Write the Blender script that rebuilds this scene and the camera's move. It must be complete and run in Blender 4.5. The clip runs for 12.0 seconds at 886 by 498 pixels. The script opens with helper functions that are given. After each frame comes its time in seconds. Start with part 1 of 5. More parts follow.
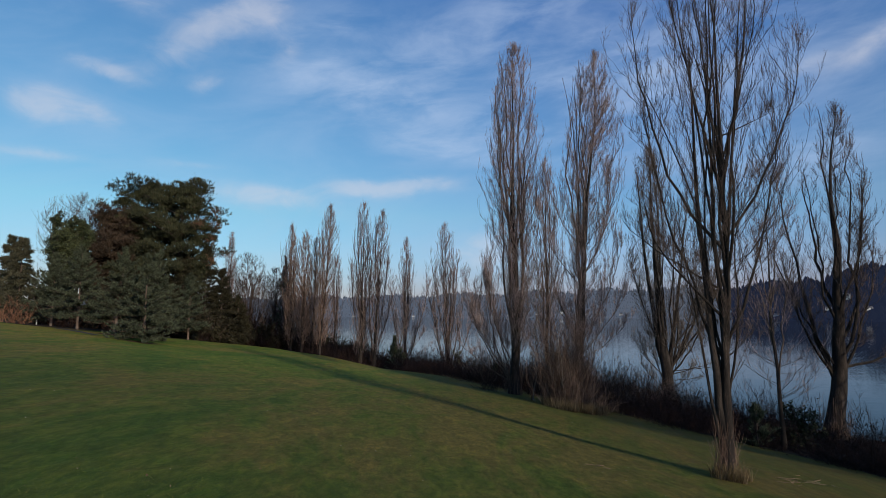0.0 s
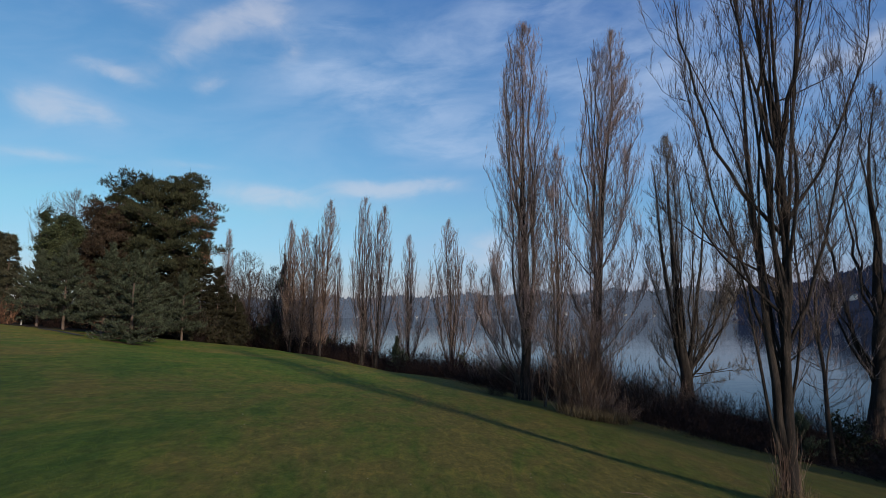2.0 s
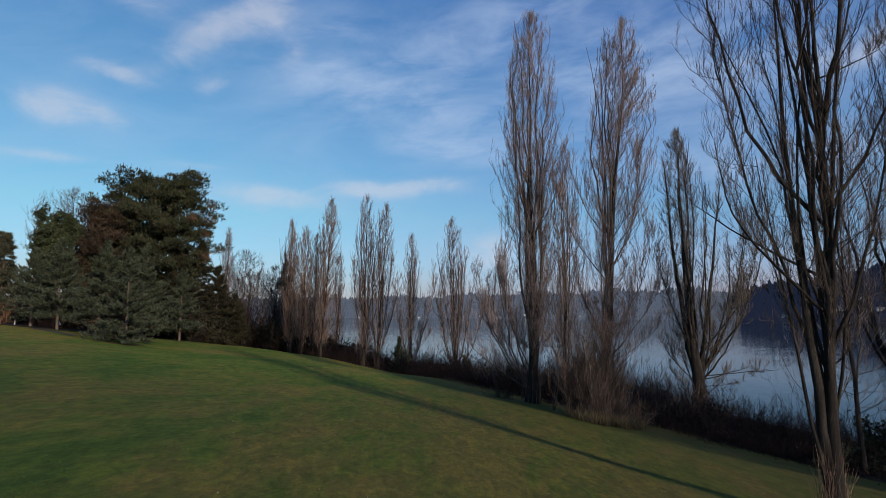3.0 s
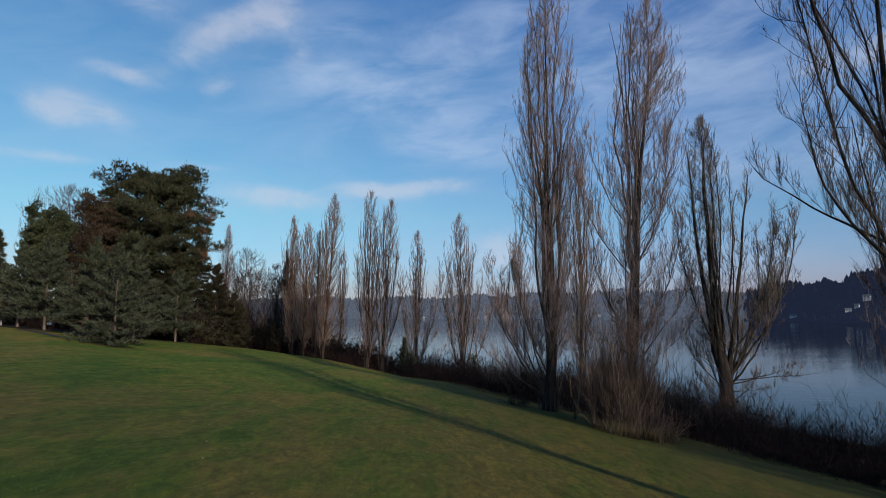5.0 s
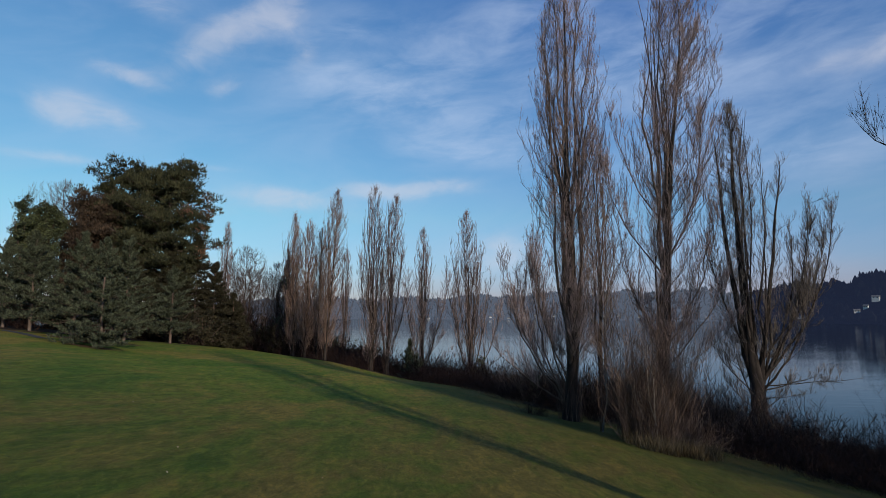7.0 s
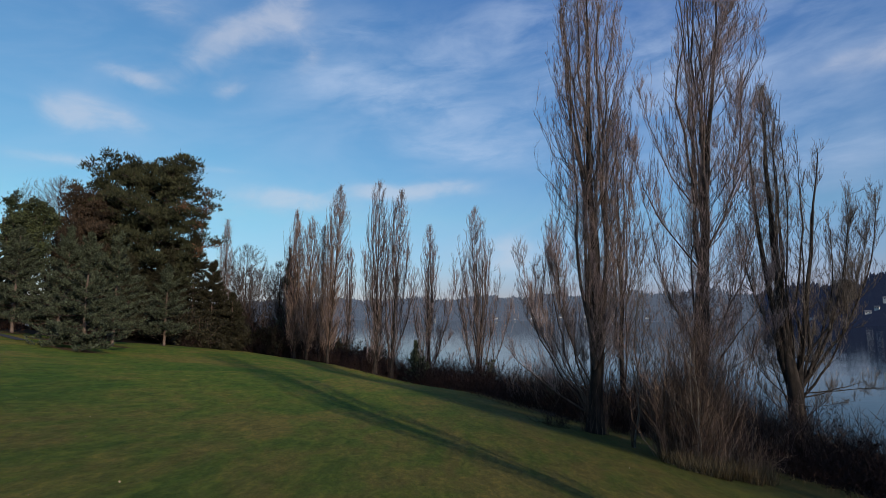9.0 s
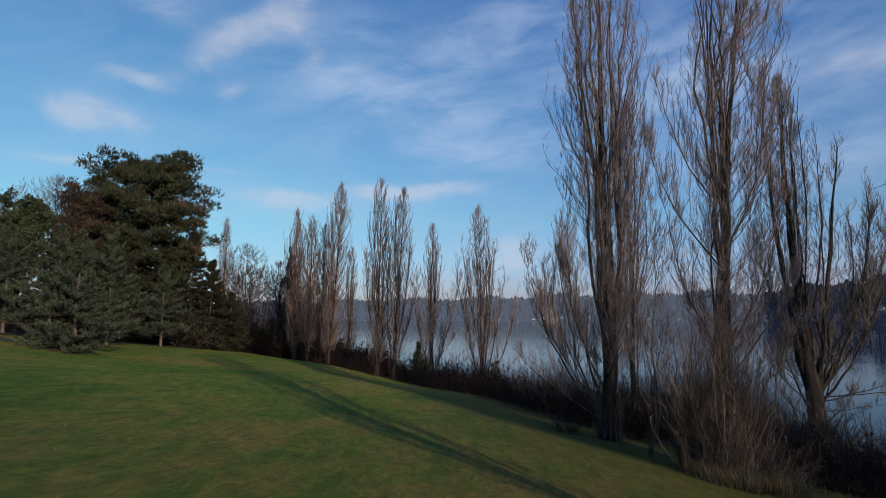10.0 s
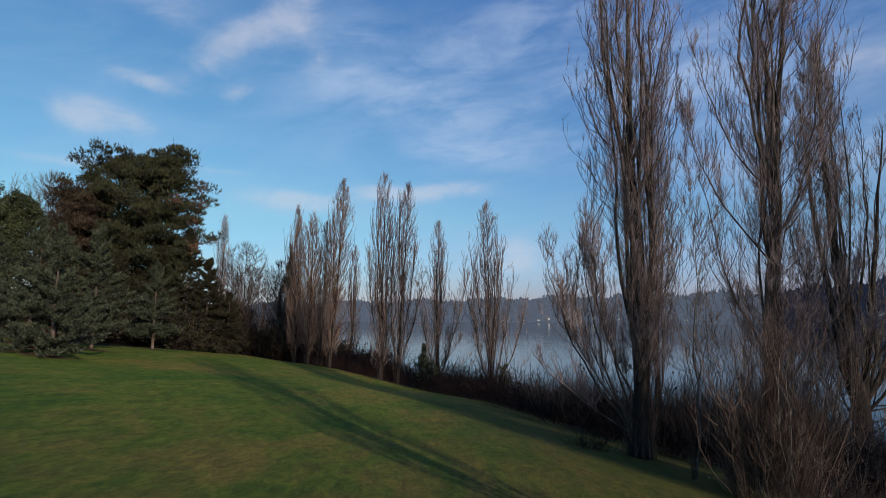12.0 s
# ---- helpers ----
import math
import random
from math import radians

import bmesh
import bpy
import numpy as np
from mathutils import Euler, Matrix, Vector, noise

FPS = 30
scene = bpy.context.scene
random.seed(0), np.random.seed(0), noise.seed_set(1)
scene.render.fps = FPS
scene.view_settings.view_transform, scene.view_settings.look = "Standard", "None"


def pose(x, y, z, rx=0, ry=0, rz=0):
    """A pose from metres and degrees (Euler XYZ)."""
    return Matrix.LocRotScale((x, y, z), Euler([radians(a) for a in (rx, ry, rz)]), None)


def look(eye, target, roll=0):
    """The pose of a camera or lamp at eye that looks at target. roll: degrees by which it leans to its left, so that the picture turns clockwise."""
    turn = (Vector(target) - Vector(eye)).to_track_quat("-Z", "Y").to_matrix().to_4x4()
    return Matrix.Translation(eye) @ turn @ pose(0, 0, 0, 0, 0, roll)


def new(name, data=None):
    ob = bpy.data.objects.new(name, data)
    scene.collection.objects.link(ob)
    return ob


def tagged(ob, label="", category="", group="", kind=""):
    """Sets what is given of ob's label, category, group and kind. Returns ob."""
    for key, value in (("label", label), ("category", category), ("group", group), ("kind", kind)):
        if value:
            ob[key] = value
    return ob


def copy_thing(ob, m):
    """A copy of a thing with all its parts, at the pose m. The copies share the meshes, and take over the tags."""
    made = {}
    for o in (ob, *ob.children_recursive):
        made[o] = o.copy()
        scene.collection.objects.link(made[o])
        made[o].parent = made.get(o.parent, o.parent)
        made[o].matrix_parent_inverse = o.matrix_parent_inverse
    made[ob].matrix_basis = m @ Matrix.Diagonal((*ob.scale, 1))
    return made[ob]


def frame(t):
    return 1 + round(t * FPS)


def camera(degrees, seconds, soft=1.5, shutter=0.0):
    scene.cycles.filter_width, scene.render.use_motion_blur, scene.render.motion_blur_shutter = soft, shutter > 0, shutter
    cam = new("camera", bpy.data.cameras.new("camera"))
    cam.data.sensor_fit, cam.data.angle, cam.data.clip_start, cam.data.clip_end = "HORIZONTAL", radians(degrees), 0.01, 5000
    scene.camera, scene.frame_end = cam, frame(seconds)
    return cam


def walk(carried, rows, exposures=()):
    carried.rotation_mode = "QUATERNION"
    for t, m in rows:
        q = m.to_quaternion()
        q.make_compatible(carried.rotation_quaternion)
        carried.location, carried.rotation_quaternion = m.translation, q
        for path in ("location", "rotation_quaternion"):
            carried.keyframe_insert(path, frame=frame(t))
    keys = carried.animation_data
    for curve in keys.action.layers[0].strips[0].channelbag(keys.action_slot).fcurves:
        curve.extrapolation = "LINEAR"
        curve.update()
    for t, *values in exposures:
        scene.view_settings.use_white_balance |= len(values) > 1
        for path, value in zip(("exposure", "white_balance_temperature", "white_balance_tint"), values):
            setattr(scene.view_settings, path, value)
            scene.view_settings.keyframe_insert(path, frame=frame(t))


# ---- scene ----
cam = camera(76.3, 12.0, soft=0.8)
METRES, EYE, TILT, LEAN, TURN = 20.0, 9.5, 6.63, 0.0, 0.0
ROWS = [
    (0.0, 0.0, 0.0, 0.0, 0.0, 0.0, -0.0),
    (0.5, 0.0001, 0.0417, -0.0063, 0.08, 0.02, 0.01),
    (1.0, -0.0004, 0.0798, -0.0109, 0.16, 0.01, 0.03),
    (1.5, -0.0014, 0.1214, -0.0171, 0.26, 0.04, 0.01),
    (2.0, -0.0047, 0.1636, -0.0239, 0.36, 0.06, 0.02),
    (2.5, -0.0082, 0.2014, -0.0296, 0.46, 0.07, 0.02),
    (3.0, -0.0131, 0.2444, -0.0358, 0.57, 0.08, 0.03),
    (5.0, -0.0299, 0.4086, -0.0571, 1.07, 0.14, 0.07),
    (5.5, -0.0361, 0.4525, -0.0624, 1.19, 0.15, 0.07),
    (6.0, -0.0402, 0.4912, -0.0679, 1.3, 0.17, 0.07),
    (6.5, -0.0455, 0.5356, -0.073, 1.43, 0.18, 0.07),
    (7.0, -0.0508, 0.574, -0.0777, 1.53, 0.2, 0.07),
    (9.0, -0.0649, 0.7445, -0.1, 2.13, 0.32, 0.11),
    (9.5, -0.0694, 0.7823, -0.1046, 2.24, 0.34, 0.11),
    (10.0, -0.0744, 0.8232, -0.1095, 2.35, 0.36, 0.11),
    (10.5, -0.0791, 0.864, -0.114, 2.46, 0.39, 0.12),
    (11.0, -0.0832, 0.9052, -0.1187, 2.58, 0.42, 0.13),
    (11.5, -0.0875, 0.9461, -0.1231, 2.7, 0.44, 0.15),
    (12.0, -0.0917, 0.9867, -0.1279, 2.83, 0.46, 0.16),
]
walk(cam, [(t, pose(0, 0, EYE, TILT, LEAN, TURN) @ pose(METRES * x, METRES * y, METRES * z, 90 + pitch, roll, yaw)) for t, x, y, z, yaw, pitch, roll in ROWS])

# ---------------------------------------------------------------- light
SUN_AZ, SUN_EL = 144.0, 17.0          # degrees clockwise from straight ahead, degrees up
scene.view_settings.exposure = 0.0


def node(tree, kind, inputs=None, **settings):
    n = tree.nodes.new(kind)
    for k, v in settings.items():
        setattr(n, k, v)
    for k, v in (inputs or {}).items():
        if isinstance(v, bpy.types.NodeSocket):
            tree.links.new(v, n.inputs[k])
        else:
            n.inputs[k].default_value = v
    return n


def math_node(tree, op, a, b=0.0, clamp=False):
    return node(tree, "ShaderNodeMath", {0: a, 1: b}, operation=op, use_clamp=clamp).outputs[0]


def build_world():
    w = bpy.data.worlds.new("winter_sky")
    scene.world = w
    w.use_nodes = True
    nt = w.node_tree
    nt.nodes.clear()
    sky = node(nt, "ShaderNodeTexSky", sky_type="NISHITA", sun_disc=False, sun_elevation=radians(SUN_EL),
               sun_rotation=radians(SUN_AZ), altitude=30.0, air_density=1.0, dust_density=0.6, ozone_density=2.5)
    co = node(nt, "ShaderNodeTexCoord").outputs["Generated"]
    sep = node(nt, "ShaderNodeSeparateXYZ", {0: co})
    x, y, z = sep.outputs
    az = math_node(nt, "MULTIPLY", math_node(nt, "ARCTAN2", x, y), 57.2958)
    el = math_node(nt, "MULTIPLY", math_node(nt, "ARCSINE", z), 57.2958)
    flat = node(nt, "ShaderNodeCombineXYZ", {0: az, 1: el})
    # wisps: noise stretched along the drift of the high cloud
    turn = node(nt, "ShaderNodeVectorRotate", {"Vector": flat.outputs[0], "Angle": radians(-6)}, rotation_type="Z_AXIS")
    st = node(nt, "ShaderNodeVectorMath", {0: turn.outputs[0], 1: (0.055, 0.17, 1)}, operation="MULTIPLY")
    wisp = node(nt, "ShaderNodeTexNoise", {"Vector": st.outputs[0], "Scale": 1.0, "Detail": 7.0, "Roughness": 0.56, "Distortion": 0.7})
    st2 = node(nt, "ShaderNodeVectorMath", {0: turn.outputs[0], 1: (0.13, 0.4, 1)}, operation="MULTIPLY")
    puff = node(nt, "ShaderNodeTexNoise", {"Vector": st2.outputs[0], "Scale": 1.0, "Detail": 6.0, "Roughness": 0.6, "Distortion": 0.4})

    def spread(spots):
        """The sum of soft ovals: bearing, elevation, half widths, slope, weight."""
        total = None
        for a0, e0, ra, re, sl, wt in spots:
            da = math_node(nt, "SUBTRACT", az, a0)
            de = math_node(nt, "SUBTRACT", math_node(nt, "SUBTRACT", el, e0), math_node(nt, "MULTIPLY", da, sl))
            q = math_node(nt, "ADD", math_node(nt, "POWER", math_node(nt, "ABSOLUTE", math_node(nt, "DIVIDE", da, ra)), 2.0),
                          math_node(nt, "POWER", math_node(nt, "ABSOLUTE", math_node(nt, "DIVIDE", de, re)), 2.0))
            f = math_node(nt, "MULTIPLY", math_node(nt, "EXPONENT", math_node(nt, "MULTIPLY", q, -1.0)), wt)
            total = f if total is None else math_node(nt, "ADD", total, f)
        return total

    total = spread(VEILS)
    fleece = node(nt, "ShaderNodeTexNoise", {"Vector": node(nt, "ShaderNodeVectorMath", {0: turn.outputs[0], 1: (0.24, 0.46, 1)}, operation="MULTIPLY").outputs[0], "Scale": 1.0, "Detail": 8.0, "Roughness": 0.58, "Distortion": 0.5})
    torn = math_node(nt, "ADD", spread(PUFFS), math_node(nt, "MULTIPLY", math_node(nt, "SUBTRACT", fleece.outputs[0], 0.5), 2.2))
    heap = node(nt, "ShaderNodeMapRange", {"Value": torn, "From Min": -0.15, "From Max": 1.35, "To Max": 0.5}, interpolation_type="SMOOTHSTEP")
    # no heap where no puff lies
    heap = math_node(nt, "MULTIPLY", heap.outputs[0], math_node(nt, "MULTIPLY", spread(PUFFS), 1.5, clamp=True))
    veil = node(nt, "ShaderNodeMapRange", {"Value": wisp.outputs[0], "From Min": 0.36, "From Max": 0.74, "To Max": 0.5}, interpolation_type="SMOOTHSTEP")
    lumps = node(nt, "ShaderNodeMapRange", {"Value": puff.outputs[0], "From Min": 0.3, "From Max": 0.74}, interpolation_type="SMOOTHSTEP")
    mixn = math_node(nt, "ADD", math_node(nt, "MULTIPLY", lumps.outputs[0], 0.75), math_node(nt, "MULTIPLY", veil.outputs[0], 0.5))
    cover = math_node(nt, "ADD", math_node(nt, "MULTIPLY", total, mixn), math_node(nt, "MULTIPLY", veil.outputs[0], 0.3), clamp=True)
    low = node(nt, "ShaderNodeMapRange", {"Value": el, "From Min": 2.0, "From Max": 16.0}, interpolation_type="SMOOTHSTEP")
    tint = node(nt, "ShaderNodeMix", {"Factor": low.outputs[0], 6: CLOUD_LOW, 7: CLOUD_HIGH}, data_type="RGBA")
    air = node(nt, "ShaderNodeValToRGB", {"Fac": math_node(nt, "DIVIDE", el, 40.0, clamp=True)})
    while len(air.color_ramp.elements) < len(AIR):
        air.color_ramp.elements.new(0.5)
    for e, (p, c) in zip(air.color_ramp.elements, AIR):
        e.position, e.color = p, (*c, 1)
    grade = node(nt, "ShaderNodeMix", {"Factor": 1.0, 6: sky.outputs[0], 7: air.outputs[0]}, data_type="RGBA", blend_type="MULTIPLY")
    east = node(nt, "ShaderNodeMapRange", {"Value": az, "From Min": -30.0, "From Max": 32.0}, interpolation_type="SMOOTHSTEP")
    side = node(nt, "ShaderNodeMix", {"Factor": east.outputs[0], 6: (1.02, 1.03, 0.96, 1), 7: (1.06, 0.99, 1.1, 1)}, data_type="RGBA")
    grade = node(nt, "ShaderNodeMix", {"Factor": 1.0, 6: grade.outputs[2], 7: side.outputs[2]}, data_type="RGBA", blend_type="MULTIPLY")
    both = node(nt, "ShaderNodeMix", {"Factor": cover, 6: grade.outputs[2], 7: tint.outputs[2]}, data_type="RGBA")
    both = node(nt, "ShaderNodeMix", {"Factor": heap, 6: both.outputs[2], 7: CLOUD_PUFF}, data_type="RGBA")
    bg = node(nt, "ShaderNodeBackground", {"Color": both.outputs[2], "Strength": SKY_STRENGTH})
    out = node(nt, "ShaderNodeOutputWorld", {"Surface": bg.outputs[0]})


SKY_STRENGTH = 0.128
AIR = [(0.0, (0.52, 0.5, 0.8)), (0.06, (0.57, 0.59, 0.84)), (0.13, (0.62, 0.74, 0.92)), (0.25, (0.64, 0.88, 0.94)), (0.6, (0.62, 0.93, 1.12)), (0.9, (0.58, 0.9, 1.26))]
CLOUD_LOW = (4.7, 3.9, 4.2, 1)
CLOUD_HIGH = (4.1, 5.0, 6.6, 1)
CLOUD_PUFF = (5.0, 5.15, 5.8, 1)
VEILS = [(-13.0, 27.0, 6.0, 2.0, 0.3, 0.32), (-33.0, 28.5, 7.0, 1.6, 0.05, 0.4), (-14.0, 23.6, 4.0, 1.4, 0.3, 0.14), (-4.0, 20.4, 13.0, 2.6, -0.2, 0.42), (0.0, 16.6, 7.0, 1.2, -0.1, 0.5),
         (3.0, 27.0, 16.0, 3.6, 0.3, 0.42), (14.0, 23.0, 12.0, 3.0, 0.2, 0.3), (27.0, 22.0, 16.0, 9.0, 0.1, 0.34), (31.0, 13.5, 8.0, 2.0, 0.05, 0.35), (-20.0, 10.6, 8.0, 1.4, 0.0, 0.25)]
PUFFS = [(-22.4, 26.8, 6.5, 2.17, 0.72, 0.95), (-18.4, 27.6, 3.25, 1.74, 0.4, 0.6), (-30.1, 26.9, 3.0, 1.3, 0.0, 0.6), (-32.2, 21.0, 2.88, 0.8, -0.15, 0.8), (-36.0, 16.8, 2.62, 1.16, 0.0, 1.0),
         (-36.6, 18.0, 2.5, 1.16, 0.1, 0.6), (-32.0, 17.1, 2.12, 1.01, -0.1, 0.7), (-23.2, 21.4, 2.0, 0.87, 0.3, 0.75), (-16.0, 25.2, 2.0, 1.59, 0.6, 0.55), (-17.4, 11.4, 5.25, 1.16, -0.05, 1.0),
         (-9.1, 12.7, 3.38, 0.87, -0.03, 0.95), (-2.8, 12.9, 4.62, 1.01, 0.1, 1.0), (-37.0, 13.2, 5.0, 0.58, 0.0, 0.6), (-24.6, 13.8, 3.25, 0.43, 0.0, 0.5), (38.9, 21.6, 4.25, 1.3, 0.4, 0.75),
         (34.0, 21.0, 2.25, 0.72, 0.3, 0.5), (4.2, 6.2, 3.75, 2.32, 0.0, 0.8)]
build_world()

sun_az, sun_el = radians(SUN_AZ), radians(SUN_EL)
sun_way = Vector((math.sin(sun_az) * math.cos(sun_el), math.cos(sun_az) * math.cos(sun_el), math.sin(sun_el)))
lamp = bpy.data.lights.new("sun", "SUN")
lamp.energy, lamp.angle, lamp.color = 3.5, radians(0.6), (1.0, 0.86, 0.68)
sun = new("sun", lamp)
sun.matrix_world = look(sun_way * 100, (0, 0, 0))


# ---------------------------------------------------------------- materials
def material(name, stops, scale=4.0, fine=40.0, rough=0.9, bump=0.3, spec=0.2, vary=0.25, stretch=(1, 1, 1), by="island"):
    """Two scales of noise over a ramp of colours, with a random shift for each island or object."""
    m = bpy.data.materials.new(name)
    m.use_nodes = True
    nt = m.node_tree
    nt.nodes.clear()
    co = node(nt, "ShaderNodeTexCoord").outputs["Object"]
    sv = node(nt, "ShaderNodeVectorMath", {0: co, 1: stretch}, operation="MULTIPLY").outputs[0]
    big = node(nt, "ShaderNodeTexNoise", {"Vector": sv, "Scale": scale, "Detail": 5.0, "Roughness": 0.6})
    small = node(nt, "ShaderNodeTexNoise", {"Vector": sv, "Scale": fine, "Detail": 4.0, "Roughness": 0.65})
    f = math_node(nt, "ADD", math_node(nt, "MULTIPLY", big.outputs[0], 0.6), math_node(nt, "MULTIPLY", small.outputs[0], 0.4))
    if by == "island":
        rnd = node(nt, "ShaderNodeNewGeometry").outputs["Random Per Island"]
    else:
        rnd = node(nt, "ShaderNodeObjectInfo").outputs["Random"]
    f = math_node(nt, "ADD", f, math_node(nt, "MULTIPLY", math_node(nt, "SUBTRACT", rnd, 0.5), vary))
    ramp = node(nt, "ShaderNodeValToRGB", {"Fac": f})
    el = ramp.color_ramp.elements
    while len(el) < len(stops):
        el.new(0.5)
    for i, c in enumerate(stops):
        el[i].position = 0.3 + 0.4 * i / (len(stops) - 1)
        el[i].color = (*c, 1)
    bm = node(nt, "ShaderNodeBump", {"Strength": bump, "Distance": 0.03, "Height": small.outputs[0]})
    b = node(nt, "ShaderNodeBsdfPrincipled", {"Base Color": ramp.outputs[0], "Roughness": rough, "Specular IOR Level": spec, "Normal": bm.outputs[0]})
    node(nt, "ShaderNodeOutputMaterial", {"Surface": b.outputs[0]})
    return m


M_BARK = material("poplar_bark", [(0.009, 0.0075, 0.007), (0.023, 0.019, 0.017), (0.065, 0.053, 0.046)], 1.2, 14, 0.95, 0.8, 0.1, 0.2, (3, 3, 0.6))
M_LIMB = material("poplar_limb_bark", [(0.022, 0.017, 0.015), (0.064, 0.049, 0.041), (0.16, 0.122, 0.1)], 1.5, 16, 0.9, 0.5, 0.15, 0.3, (3, 3, 0.7))
M_TWIG = material("poplar_twig", [(0.044, 0.034, 0.033), (0.14, 0.107, 0.104), (0.35, 0.27, 0.26)], 0.6, 9, 0.85, 0.1, 0.2, 0.4)
M_TWIG_GREY = material("grey_twig", [(0.04, 0.034, 0.03), (0.095, 0.08, 0.07), (0.2, 0.172, 0.148)], 0.5, 8, 0.85, 0.1, 0.2, 0.4)
M_TWIG_BROWN = material("dark_brown_twig", [(0.02, 0.015, 0.014), (0.05, 0.037, 0.031), (0.13, 0.095, 0.078)], 0.6, 9, 0.85, 0.1, 0.2, 0.4)
M_TWIG_WARM = material("reddish_poplar_twig", [(0.07, 0.046, 0.038), (0.155, 0.104, 0.082), (0.3, 0.21, 0.165)], 0.3, 6, 0.85, 0.1, 0.2, 0.4)
M_TWIG_DARK = material("shrub_twig", [(0.009, 0.006, 0.006), (0.019, 0.011, 0.01), (0.04, 0.023, 0.019)], 0.8, 9, 0.9, 0.1, 0.15, 0.4)
M_TWIG_TAN = material("sucker_twig", [(0.036, 0.023, 0.019), (0.088, 0.058, 0.045), (0.23, 0.162, 0.122)], 0.8, 9, 0.9, 0.1, 0.15, 0.4)
M_PALE = material("pale_birch_bark", [(0.045, 0.038, 0.032), (0.1, 0.086, 0.071), (0.21, 0.185, 0.155)], 1.5, 12, 0.85, 0.3, 0.2, 0.2, (2, 2, 3))
M_SHOOT = material("pale_shoot_bark", [(0.09, 0.075, 0.06), (0.2, 0.17, 0.14), (0.4, 0.35, 0.29)], 1.5, 12, 0.85, 0.3, 0.2, 0.3, (2, 2, 3))
M_SPRUCE = material("spruce_needles", [(0.008, 0.0105, 0.006), (0.036, 0.046, 0.028), (0.12, 0.135, 0.085)], 1.6, 10, 0.8, 0.1, 0.2, 0.4)
M_PINE = material("pine_needles", [(0.014, 0.016, 0.008), (0.033, 0.0355, 0.0165), (0.069, 0.07, 0.032)], 0.35, 5, 0.8, 0.1, 0.2, 0.4)
M_BROWNING = material("browning_needles", [(0.016, 0.011, 0.007), (0.038, 0.027, 0.017), (0.085, 0.056, 0.036)], 0.3, 5, 0.8, 0.1, 0.2, 0.45)
M_CEDAR = material("cedar_sprays", [(0.022, 0.023, 0.013), (0.05, 0.05, 0.028), (0.11, 0.1, 0.062)], 0.6, 6, 0.8, 0.1, 0.2, 0.5)
M_OAK = material("evergreen_leaves", [(0.014, 0.02, 0.008), (0.036, 0.045, 0.017), (0.08, 0.09, 0.036)], 0.5, 6, 0.6, 0.1, 0.3, 0.5)
# leaf colour darkened: the shade under the big trees is put into it
M_SHADED = material("shade_darkened_leaves", [(0.01, 0.0095, 0.005), (0.022, 0.02, 0.01), (0.042, 0.037, 0.019)], 0.5, 6, 0.8, 0.1, 0.2, 0.5)
M_CONIFER_BARK = material("conifer_bark", [(0.05, 0.035, 0.028), (0.11, 0.08, 0.064), (0.2, 0.155, 0.13)], 2, 18, 0.95, 0.7, 0.1, 0.2, (3, 3, 0.7))
M_PINE_BARK = material("pine_bark", [(0.03, 0.022, 0.018), (0.065, 0.047, 0.038), (0.13, 0.095, 0.075)], 2, 18, 0.95, 0.7, 0.1, 0.2, (3, 3, 0.7))
M_RUSSET = material("russet_dead_leaves", [(0.06, 0.03, 0.02), (0.13, 0.065, 0.04), (0.22, 0.12, 0.07)], 0.7, 8, 0.9, 0.1, 0.1, 0.5)


